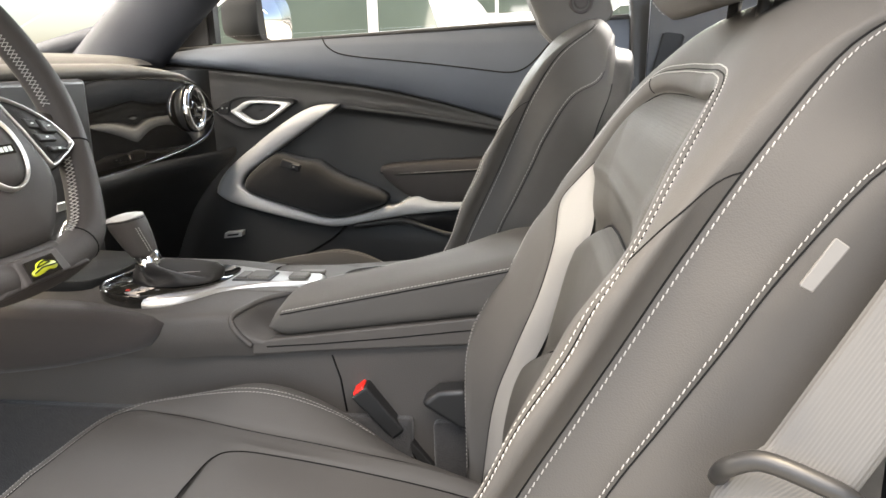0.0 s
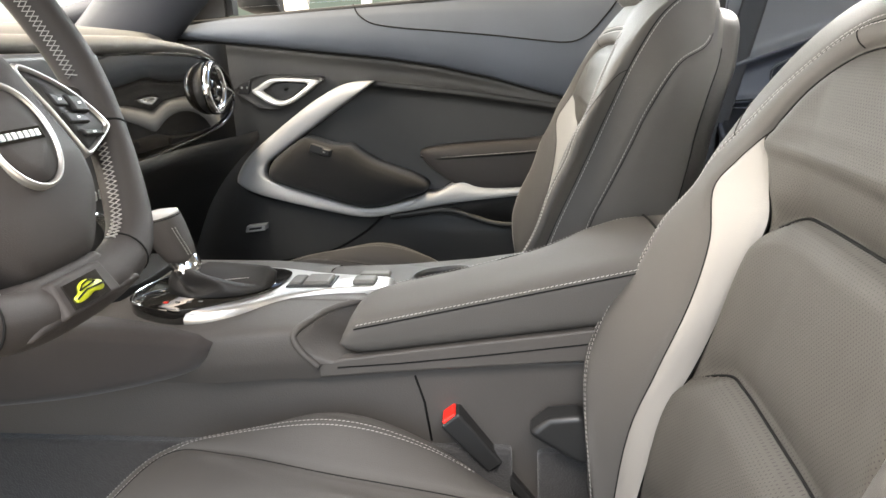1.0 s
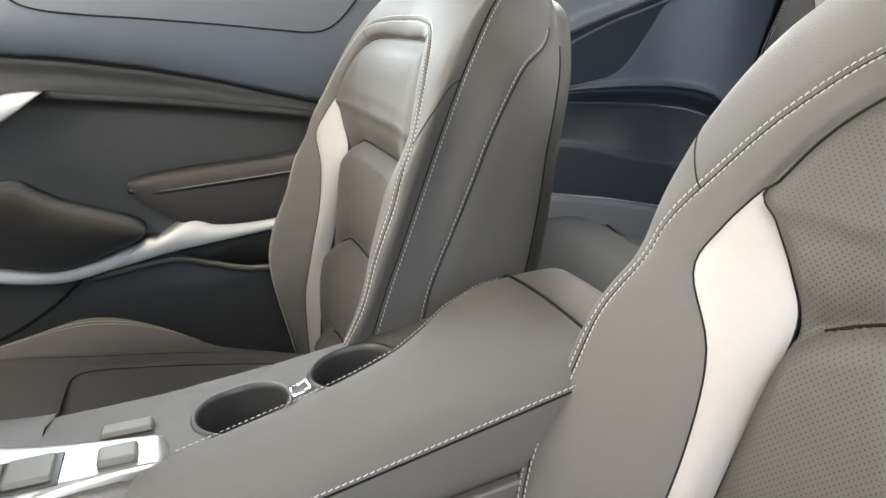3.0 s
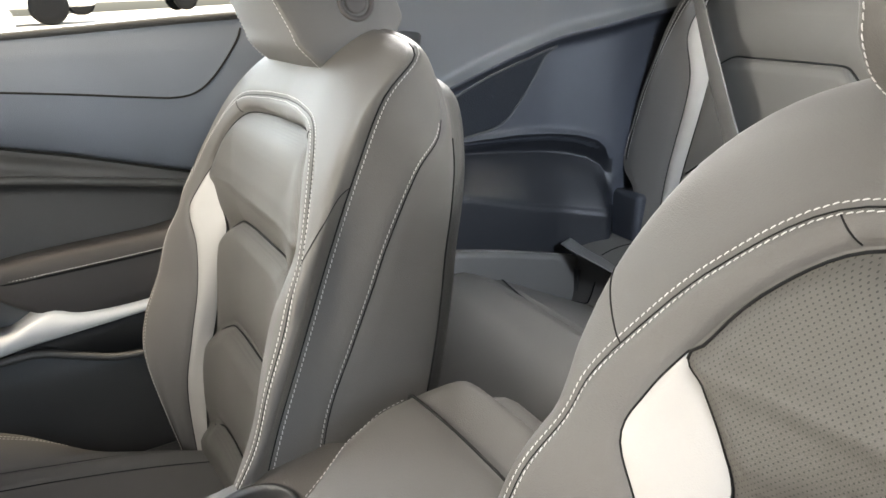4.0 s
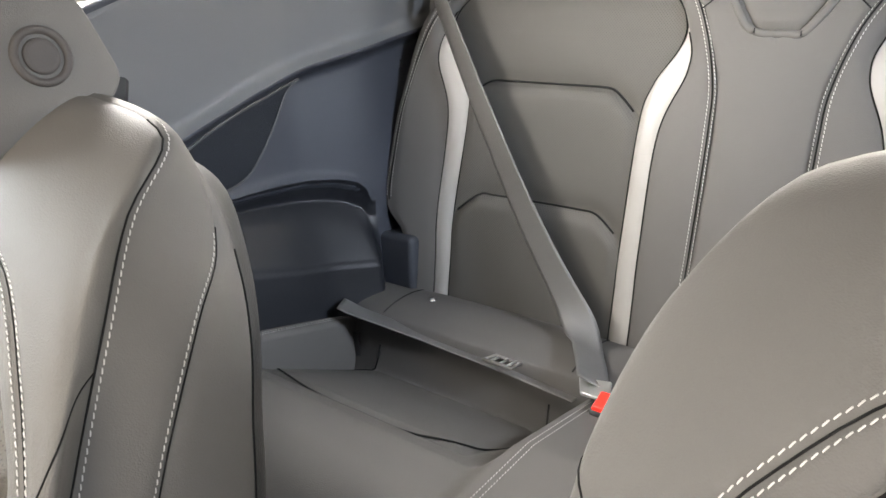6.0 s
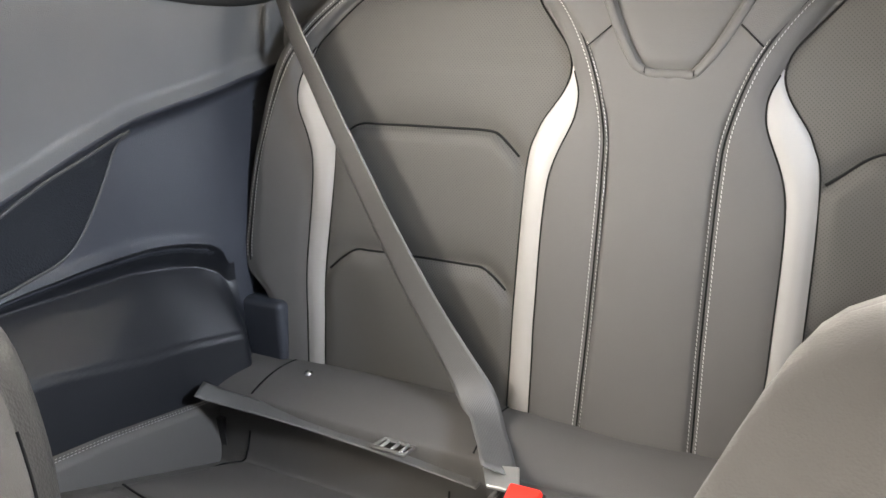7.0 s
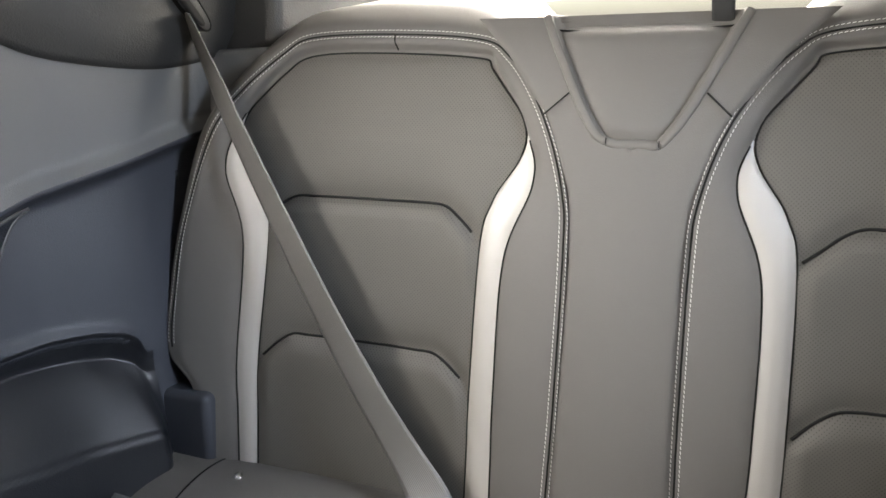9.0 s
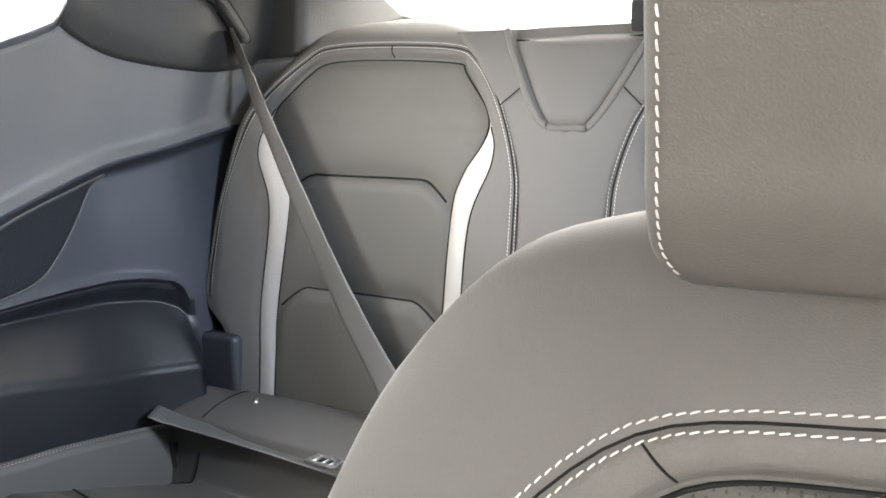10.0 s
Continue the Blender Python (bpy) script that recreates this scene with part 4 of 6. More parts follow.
part("badge_mark", prism([(-.514, .5175), (-.512, .5225), (-.482, .5255), (-.484, .5205)], .6822, .70, "y"), SMOOTH, door)
line = spline([(-.20, .679, .545), (-.25, .683, .505), (-.33, .684, .465), (-.45, .684, .443), (-.63, .684, .424)], 50)
part("seam", rope(line, .003, 6), GROOVE, door, "dark seam")
# no hollow here: a solid near-black block paints the shade inside the pocket
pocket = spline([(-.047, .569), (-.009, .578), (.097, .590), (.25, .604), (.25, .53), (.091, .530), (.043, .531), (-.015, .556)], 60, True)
part("pocket_shade", tube([[(x, y, z) for x, z in pocket] for y in (.70, .6755)]), RUBBER, door, "dark block drawn as the shade in the door pocket")
line = spline([(-.18, .676, .546), (-.06, .672, .560), (.0, .668, .545), (.06, .664, .528), (.15, .662, .524), (.3, .662, .52)], 50)
part("pocket_lip", rope(line, .006, 10), SOFT, door)
piece("door_sill", prism([(-.7, .24), (-.7, .34), (.3, .36), (.5, .40), (.5, .24)], .60, .675, "y"), HARD, "black plastic sill trim under the door", "sill", "structure", bevel=.012)

# window glass, weather strip, mirror
piece("window_1", prism([(-.55, 1.005), (-.40, 1.17), (-.2, 1.25), (.1, 1.295), (.42, 1.29), (.45, 1.02)], .722, .726, "y"), GLASS, "clear side window of the passenger door", "window", "structure").visible_shadow = False
piece("window_divider", prism([(-.515, .99), (-.515, 1.08), (-.500, 1.09), (-.500, .99)], .70, .73, "y"), RUBBER, "black divider bar at the front of the side window", "trim", "structure")
piece("corner_trim", prism([(-.70, .975), (-.52, 1.09), (-.515, .985)], .695, .72, "y"), SOFT, "black triangular trim at the foot of the pillar", "trim", "structure", bevel=.004)
mirror = thing("wing_mirror", "door mirror with a dark housing beside the passenger window", "wing mirror")
face = spline([(1.12, 1.005), (1.10, 1.115), (.94, 1.12), (.915, 1.07), (.93, 1.012), (1.0, 1.002)], 48, True)
c = face.mean(0)
part("housing", tube([[(x, c[0] + (a - c[0]) * k, c[1] + (b - c[1]) * k) for a, b in face] for x, k in ((-.60, .3), (-.585, .75), (-.55, .98), (-.50, 1.05), (-.475, 1.05), (-.472, 1.0), (-.478, .97))]), RUBBER, mirror)
part("mirror_glass", tube([[(x + .18 * (a - c[0]) + .04 * (b - c[1]), c[0] + (a - c[0]) * .985, c[1] + (b - c[1]) * .985) for a, b in face] for x in (-.474, -.470)]), CHROME, mirror, "bright mirror glass")

# passenger-side belt on the middle pillar
piece("pillar_middle", prism([(.46, .70), (.47, 1.0), (.44, 1.31), (.52, 1.31), (.56, 1.0), (.58, .70)], .665, .70, "y"), HARD, "dark trim on the middle pillar", "pillar", "structure", bevel=.01)
strap = thing("front_seat_belt", "grey webbing seat belt, coloured as in shade, hanging behind the passenger seat", "seat belt", "front belts")
# this strap's near-black is grey webbing with its shade painted in
part("strap", belt_strap([(.545, .625, 1.22), (.562, .603, 1.10), (.562, .600, 1.03), (.545, .602, .95), (.49, .625, .70), (.45, .645, .40)], side=(1, .1, .1)), SHADED_WEB, strap)
part("guide", rope([(.51, .632, 1.225), (.58, .632, 1.215)], .012, 10), SMOOTH, strap, "dark belt guide")

# rear quarter trims, both sides
def quarter_belt(x):
    return np.interp(x, [.4, .55, .66, .76, .85, 1.0, 1.17, 1.4], [.80, .85, .886, .917, .941, .968, .990, 1.01])


def ledge_top(x):
    return np.interp(x, [.5, .67, .775, .85, .897, .93, .948, .956], [.775, .778, .776, .770, .762, .750, .735, .712])


def trim_top(x):
    """The upper edge of the side trim: the sill of the quarter window, then the foot of the pillar cover."""
    return np.interp(x, [.5, .70, .75, .785, .80], [1.045, 1.105, 1.121, 1.134, 1.16])


def quarter(x, z):
    b = quarter_belt(x)
    y = .640 - .041 * smooth(.82, 1.0, x)
    y = y - .022 * np.exp(-((z - b - .004) / .012) ** 2) - .010 * smooth(b - .02, b + .02, z)
    y = y - (.30 * np.clip(z - b, 0, 1) ** 1.15)
    over = ledge_top(x)
    lip = np.interp(x, [.5, .65, .783, .899, .96], [.72, .69, .651, .626, .615])
    end = smooth(.974, .925, x)
    v = np.clip((z - lip) / (over - lip), 0, 1)
    hollow = np.where(v > .72, .026 * smooth(1.0, .72, v), .026 - .070 * np.clip(1 - v / .72, 0, 1) ** .8)
    y = y + end * np.where(z > over, -.009 * np.exp(-((z - over) / .010) ** 2), np.maximum(hollow - .009 * smooth(.9, 1, v), -.044))
    y = y + end * .004 * np.exp(-((z - lip) / .003) ** 2)
    y = y - .02 * smooth(.60, .40, z)
    return y


for s in (1, -1):
    q = thing("quarter_trim", "dark moulded side trim beside the rear seat with an armrest ledge", "side trim", "quarter trims")
    xs = np.linspace(.50, 1.34, 120)
    field("side_moulding", xs, np.linspace(0, 1, 230), lambda x, t: (x, s * float(quarter(x, .22 + t * (trim_top(x) - .22))), float(.22 + t * (trim_top(x) - .22))), TRIM, "", "", parent=q, flip=s > 0, solid=-.012 * s)
    # skin over the moulding that carries the ledge's painted shade
    field("armrest_ledge", np.linspace(.51, .966, 110), 1 - np.linspace(1, 0, 90) ** 1.7, lambda x, t: (x, s * (float(quarter(x, .52 + t * (ledge_top(x) - .52))) - .0045), float(.52 + t * (ledge_top(x) - .52)) + .005 * t ** 6), LEDGE_SHADE, "dark moulded armrest ledge with shade in its colour", "", parent=q, flip=s > 0, solid=0)
    field("upper_trim", np.linspace(.50, 1.34, 100), np.linspace(0, 1, 40), lambda x, t: (x, s * (float(quarter(x, quarter_belt(x) + .008 + t * (trim_top(x) - .007 - quarter_belt(x)))) - .003 + .02 * float(smooth(.95, 1, t))), float(quarter_belt(x) + .008 + t * (trim_top(x) - .007 - quarter_belt(x)))), UPPER, "grey upper side trim", "", parent=q, flip=s > 0, solid=0)
    sp = spline([(.857, .930), (.80, .913), (.73, .894), (.66, .866), (.60, .835), (.62, .79), (.69, .792), (.74, .803), (.775, .832), (.81, .875), (.838, .915)], 80, True)
    grid = []
    cc = sp.mean(0)
    for k in (1.0, .97, .9, .7, .4, .02):
        grid.append([(cc[0] + (x - cc[0]) * k, s * (float(quarter(cc[0] + (x - cc[0]) * k, cc[1] + (z - cc[1]) * k)) - (.0035 if k < 1 else -.002)), cc[1] + (z - cc[1]) * k) for x, z in sp])
    part("speaker_cover", tube(grid), MESH, q, "black speaker cloth")
    part("cover_edge", rope([(x, s * (float(quarter(x, z)) - .002), z) for x, z in np.vstack([sp, sp[:1]])], .0025, 6), SOFT, q, "raised edge of the speaker cover")
    part("wheel_box", prism([(.962, .49), (.974, .655), (1.10, .640), (1.12, .49)], .531 if s > 0 else -.66, .66 if s > 0 else -.531, "y"), TRIM, q, bevel=.012)
    part("lower_trim", prism([(.42, .28), (.42, .645), (.70, .588), (.86, .547), (.985, .512), (.985, .28)], .572 if s > 0 else -.63, .63 if s > 0 else -.572, "y"), LEATHER, q, bevel=.012)
    line = np.array([(x, s * .5745, z + .0005) for x, z in zip(np.linspace(.5, .86, 40), np.interp(np.linspace(.5, .86, 40), [.42, .70, .86], [.645, .588, .547]))])
    for dy in (0, .0065):
        part("stitching", stitches(line + [0, s * dy, 0], np.tile((0, 0, 1), (40, 1))), THREAD, q, "white stitching")
    part("knob", rope([(1.068, s * .628, .928), (1.055, s * .600, .930)], .008, 10), SMOOTH, q, "small black knob")
    part("anchor_recess", box((.855, s * .561 if s > 0 else -.575, .44), (.952, s * .575 if s > 0 else -.561, .522)), SMOOTH, q, "dark belt anchor recess")
    part("upper_filler", box((1.125, .475 if s > 0 else -.60, .80), (1.21, .60 if s > 0 else -.475, 1.088)), UPPER, q, bevel=.01)
    # pillar cover with the belt outlet
    low = spline([(.785, 1.132), (.81, 1.117), (.88, 1.090), (.995, 1.072), (1.10, 1.076), (1.18, 1.093), (1.34, 1.118)], 60)
    rows = []
    for x, z in low:
        y = float(quarter(x, z)) - .006
        top = float(np.interp(x, [.785, .81, .86, 1.0, 1.4], [1.27, 1.29, 1.31, 1.32, 1.27]))
        rows.append([(x, s * (y + .02), z), (x, s * y, z - .002), (x, s * (y - .004), z + .006)] + [(x, s * (y - .012 - .05 * t - .02 * t * t), z + .006 + t * (top - z)) for t in np.linspace(.08, 1, 10)])
    cover = part("pillar_cover", sheet(rows, flip=s < 0), HARD, q, "dark grey pillar cover")
    loop = spline([(.978, s * .523, 1.176), (1.022, s * .524, 1.178), (1.052, s * .529, 1.158), (1.088, s * .537, 1.122), (1.076, s * .537, 1.112), (1.034, s * .532, 1.140), (1.006, s * .526, 1.164)], 50, True)
    part("belt_outlet", tube([loop + [0, s * h, 0] for h in (.010, -.0045)]), HARD, cover, "moulded belt outlet")
    part("outlet_edge", rope(np.vstack([loop, loop[:2]]) - [0, s * .0045, 0], .0013, 6), GROOVE, cover, "dark edge")
    # the outlet isn't cut open: a black plug paints the slot's shade
    mouth = spline([(1.004, s * .5255, 1.170), (1.020, s * .526, 1.168), (1.044, s * .530, 1.148), (1.072, s * .5345, 1.122), (1.064, s * .5345, 1.119), (1.030, s * .530, 1.143)], 40, True)
    part("slot", tube([mouth + [0, s * h, 0] for h in (-.0065, .004)]), GROOVE, cover, "black plug drawn as the shade in the belt slot")

# rear shelf and rear window
def shelf(x, y):
    z = 1.098 - .012 * smooth(1.3, 1.2, x)
    mound = smooth(.17, .21, abs(y)) * smooth(.50, .44, abs(y))
    return z + .046 * mound * smooth(1.165, 1.215, x) * smooth(1.62, 1.45, x) - .01 * smooth(1.5, 1.9, x)
field("rear_shelf", np.linspace(1.165, 1.95, 70), np.linspace(-.62, .62, 90), lambda x, y: (x, y, float(shelf(x, y))), SHELF, "grey cloth rear shelf with two mounds below the window", "rear shelf", "structure", solid=.02)
piece("rear_window", hull8([(1.20, -.62, 1.275), (1.20, .62, 1.275), (2.05, .72, 1.045), (2.05, -.72, 1.045)], [(1.20, -.62, 1.279), (1.20, .62, 1.279), (2.05, .72, 1.049), (2.05, -.72, 1.049)]), GLASS, "clear sloping rear window", "window", "structure").visible_shadow = False
for s in (1, -1):
    piece("pillar_rear", hull8([(1.15, s * .485, 1.085), (1.15, s * .66, 1.05), (1.95, s * .70, 1.03), (1.30, s * .342, 1.146)], [(1.15, s * .455, 1.315), (1.15, s * .66, 1.25), (1.95, s * .66, 1.12), (1.28, s * .46, 1.228)]), HARD, "dark rear pillar trim beside the rear window", "pillar", "structure", bevel=.015)
piece("windscreen", hull8([(-.44, -.55, 1.235), (-.44, .55, 1.235), (-1.15, .64, .955), (-1.15, -.64, .955)], [(-.44, -.55, 1.239), (-.44, .55, 1.239), (-1.15, .64, .959), (-1.15, -.64, .959)]), GLASS, "clear sloping windscreen", "window", "structure").visible_shadow = False
tab = thing("child_seat_strap", "short black webbing loop standing up at the middle headrest", "strap")
part("strap", ribbon(spline([(1.128, -.077, 1.075), (1.118, -.076, 1.10), (1.122, -.075, 1.122), (1.132, -.075, 1.125), (1.142, -.076, 1.10)], 24), np.tile((0, 1, 0), (24, 1)), .022, .003), RUBBER, tab)

# outside of the car: lower body and the far side wall
piece("body_side", box((-1.4, .76, .22), (2.1, .92, .97)), RUBBER, "dark outer side of the car", "car body", "structure", bevel=.05)
piece("body_floor", box((-1.4, -.80, .12), (2.1, .92, .165)), RUBBER, "dark underside of the car", "car body", "structure")
piece("bulkhead", box((-1.3, -.72, .2), (-1.22, .75, .95)), CARPET, "dark front bulkhead of the footwell", "bulkhead", "structure")
piece("door_sill", prism([(-.9, .20), (-.9, .32), (.9, .34), (.9, .20)], -.80, -.68, "y"), HARD, "black sill under the open driver's door", "sill", "structure", bevel=.015)
piece("pillar_middle", prism([(.56, .3), (.56, 1.0), (.50, 1.31), (.62, 1.31), (.72, 1.0), (.78, .3)], -.76, -.70, "y"), HARD, "dark trim on the driver's side middle pillar", "pillar", "structure", bevel=.02)

# ---- dashboard ----
dash = thing("dashboard", "black dashboard with padded top and glossy black passenger panel", "dashboard")


def dash_rows(profile, ys, bend=lambda y: 0.0):
    return [[(x + bend(y), y, z) for x, z in profile] for y in ys]


def dash_bend(y):
    return -.02 + .045 * float(smooth(.35, .66, y))


ys = np.linspace(-.66, .675, 90)


def roll_low(y):
    return float(np.interp(y, [-.7, .40, .48, .54, .575, .60], [.917, .9175, .914, .906, .892, .874]))


def roll_high(y):
    return float(np.interp(y, [-.7, .30, .38, .45, .52, .565, .60], [.946, .946, .943, .935, .922, .904, .878]))


roll = []
for y in np.linspace(-.66, .60, 100):
    a, h = roll_low(y), roll_high(y) - roll_low(y)
    x0 = -.512 + dash_bend(y)
    roll.append([(x0 + dx * min(1, h / .025) - .010 * (a - .9175) / -.04, y, a + dz * h) for dx, dz in ((-.012, -.02), (.006, 0), (.015, .15), (.019, .4), (.017, .65), (.008, .88), (-.008, .985), (-.030, 1.0), (-.060, .98))])
part("padded_roll", sheet(roll), LEATHER, dash)
up = spline([(-.545, .944), (-.549, .940), (-.552, .951), (-.565, .958), (-.66, .970), (-.9, .965), (-1.2, .95)], 40)
part("top_pad", sheet([[(x - .02 - .075 * float(np.clip((y - .15) / .45, 0, 1)) ** 2, y, z) for x, z in up] for y in ys]), LEATHER, dash)
low = spline([(-.49, .745), (-.487, .735), (-.50, .715), (-.56, .66), (-.62, .58), (-.68, .45)], 30)
part("lower_panel", sheet(dash_rows(low, ys, dash_bend), flip=True), SOFT, dash)
part("carrier", sheet(dash_rows([(-.54, .93), (-.54, .72)], ys, dash_bend), flip=True), HARD, dash)
# glossy panel with a rounded end
g_out = spline([(-.05, .915), (.2, .918), (.40, .917), (.54, .905), (.600, .870), (.618, .835), (.608, .800), (.55, .770), (.42, .748), (.25, .738), (-.05, .735)], 100)


def panel_x(y, z):
    return -.515 + dash_bend(y) - .004 * (z - .826) / .09


rows = []
for t in np.linspace(0, 1, 17):
    rows.append([(panel_x(y, z) + .006 * math.sin(math.pi * t), y, z) for y, z in ((g_out[i] * (1 - t) + g_out[99 - i] * t) for i in range(50))])
panel = part("glossy_panel", sheet(rows), PIANO, dash, "glossy black dashboard panel")
part("panel_rim", rope([(panel_x(y, z) + .004, y, z) for y, z in g_out], .0035, 8), PIANO, panel)
part("chrome_line", rope([(panel_x(y, z) + .008, y, z + .001) for y, z in g_out[4:40]], .0016, 6), CHROME, panel, "thin chrome line")
# round end vent standing out of the panel
vc, vn = (-.496, .537, .846), (1, .06, .04)
vent = part("air_vent", lathe([(.052, -.004), (.053, .002), (.051, .009), (.046, .012), (.041, .009), (.039, .0), (.038, -.02)], vc, vn), CHROME, dash, "round chrome air vent")
part("vent_body", lathe([(.060, -.030), (.053, -.022), (.050, -.012), (.051, -.004)], vc, vn), HARD, vent, "glossy black vent body")
part("vent_hub", lathe([(.0, .006), (.014, .005), (.018, .0), (.018, -.02)], vc, vn), PIANO, vent)
for dz in (-.02, 0, .02):
    part("vent_blade", box((-.508, .502 + abs(dz) * .3, .845 + dz), (-.494, .572 - abs(dz) * .3, .848 + dz)), CHROME if dz == 0 else PIANO, vent)
part("vent_mouth", lathe([(.0, -.018), (.041, -.018)], vc, vn), RUBBER, vent)
# middle stack behind the wheel
stack = thing("centre_stack", "dark control stack with small switches under the dashboard", "control panel")
part("stack_body", hull8([(-.60, -.11, .55), (-.60, .13, .55), (-.50, .15, .55), (-.50, -.13, .55)], [(-.56, -.15, .92), (-.56, .17, .92), (-.50, .16, .92), (-.50, -.14, .92)]), SMOOTH, stack, bevel=.01)
for k in range(4):
    part("switch", box((-.503, -.01 + .036 * k, .712), (-.495, .015 + .036 * k, .726)), PLATE, stack, bevel=.002)
for y in (-.055, .062):
    part("vent_ring", lathe([(.044, -.02), (.045, .004), (.040, .008), (.034, .006), (.032, -.02)], (-.495, y, .655), (1, -.1, 0)), CHROME, stack, "round chrome vent")

# ---- steering wheel ----
wheel = thing("steering_wheel", "black leather steering wheel with chrome trim and a flat bottom", "steering wheel")
HUB = Vector((-.268, -.412, .855))
W = Matrix.Translation(HUB) @ pose(0, 0, 0, 0, 66, 0)


def on_wheel(points):
    """From the wheel's own plane (right, up, towards the driver)."""
    return [tuple(W @ Vector((-b, a, c))) for a, b, c in points]


def swept_on_wheel(outline, lo, hi):
    """A flat rounded piece lying parallel to the wheel."""
    line = spline([(a, b) for a, b in outline], 36, True)
    c = line.mean(0)
    return tube([on_wheel([(c[0] + (a - c[0]) * k, c[1] + (b - c[1]) * k, h) for a, b in line]) for k, h in ((1, lo), (1, hi - .001), (.96, hi), (.05, hi))])


half = [(0, .227), (.09, .203), (.147, .142), (.172, .060), (.160, -.010), (.132, -.072), (.104, -.108), (.06, -.124), (0, -.128)]
rim = spline([(a, b, 0) for a, b in half] + [(-a, b, 0) for a, b in half[-2:0:-1]], 140, True)
sec, inside = [], []
for i in range(140):
    p, d = rim[i], rim[(i + 1) % 140] - rim[i - 1]
    d = d / np.linalg.norm(d)
    nrm = np.array([-d[1], d[0], 0])          # outwards
    fat = 1 + .16 * math.exp(-((p[1] - .06) / .05) ** 2) + .10 * math.exp(-((p[1] + .09) / .03) ** 2)
    sec.append(on_wheel([tuple(p + nrm * .0195 * fat * math.cos(t) + np.array([0, 0, .0185 * math.sin(t)])) for t in np.linspace(0, 2 * math.pi, 20, endpoint=False)]))
    inside.append(on_wheel([tuple(p - nrm * .0197 * fat * math.cos(.25) + np.array([0, 0, .0187 * math.sin(.25)]))])[0])
part("rim", tube(sec + [sec[0]], caps=False), WHEEL, wheel)
inside = np.array(inside)
W3 = np.array(W.to_3x3())
for lo, hi in ((6, 37), (45, 61), (79, 95), (103, 134)):   # crossed lacing on the inside of the rim
    line = spline(inside[lo:hi], 60)
    nrm = []
    for q in line:
        out = np.array(W.translation) + W3 @ np.array([-.06, 0, 0]) - q
        nrm.append(out / np.linalg.norm(out) + W3[:, 2] * .5)
    nrm = np.array(nrm)
    nrm /= np.linalg.norm(nrm, axis=1)[:, None]
    along = np.gradient(line, axis=0)
    wide = np.cross(along / np.linalg.norm(along, axis=1)[:, None], nrm)
    turns = max(4, int(np.linalg.norm(np.diff(line, axis=0), axis=1).sum() / .0045))
    for sign in (1, -1):
        at = np.linspace(0, 59, turns)
        zig = [[np.interp(u, np.arange(60), (line + nrm * .0006 + wide * sign * (.0042 if k % 2 else -.0042))[:, c]) for c in range(3)] for k, u in enumerate(at)]
        part("lacing", rope(zig, .0008, 6), THREAD, wheel, "white crossed lacing")
for lo in (42, 59, 81, 98):                                # leather joints across the rim
    part("seam", rope(np.array(sec[lo])[:11] * 1.0, .0011, 6), GROOVE, wheel, "dark seam")
pad = spline([(-.054, .056), (-.03, .063), (.03, .063), (.054, .056), (.066, .018), (.076, -.014), (.081, -.040), (.074, -.066), (.046, -.101), (.026, -.107), (-.026, -.107), (-.046, -.101), (-.074, -.066), (-.081, -.040), (-.076, -.014), (-.066, .018)], 96, True)
part("airbag_cover", tube([on_wheel([(a * k, -.02 + (b + .02) * k, h - .14 * max(0, -.03 - b) * k) for a, b in pad]) for k, h in ((1, -.03), (1, .004), (.985, .014), (.95, .021), (.8, .027), (.5, .030), (.05, .031))]), WHEEL, wheel, "smooth airbag cover")
part("emblem_ring", tube([on_wheel([(.004 + .83 * r * math.cos(a), -.010 + .97 * r * math.sin(a), h) for a in np.linspace(0, 2 * math.pi, 60, endpoint=False)]) for r, h in ((.0425, .02), (.0425, .031), (.0415, .0340), (.0398, .0340), (.0385, .031), (.0380, .02))], caps=False), BRUSHED, wheel, "chrome ring")
part("emblem_disc", tube([on_wheel([(.004 + .83 * r * math.cos(a), -.010 + .97 * r * math.sin(a), h) for a in np.linspace(0, 2 * math.pi, 40, endpoint=False)]) for r, h in ((.0372, .026), (.0372, .0315), (.02, .0322), (.001, .0324))]), WHEEL, wheel)
part("name_bar", hull8(on_wheel([(-.021, -.0155, .031), (.027, -.0155, .031), (.027, -.0060, .031), (-.021, -.0060, .031)]), on_wheel([(-.021, -.0155, .0332), (.027, -.0155, .0332), (.027, -.0060, .0332), (-.021, -.0060, .0332)])), PIANO, wheel)
for k in range(7):
    a0 = -.0190 + .0063 * k
    part("name_mark", hull8(on_wheel([(a0, -.0132, .032), (a0 + .0041, -.0132, .032), (a0 + .0041, -.0082, .032), (a0, -.0082, .032)]), on_wheel([(a0, -.0132, .0342), (a0 + .0041, -.0132, .0342), (a0 + .0041, -.0082, .0342), (a0, -.0082, .0342)])), PLATE, wheel, "plain silver bar")
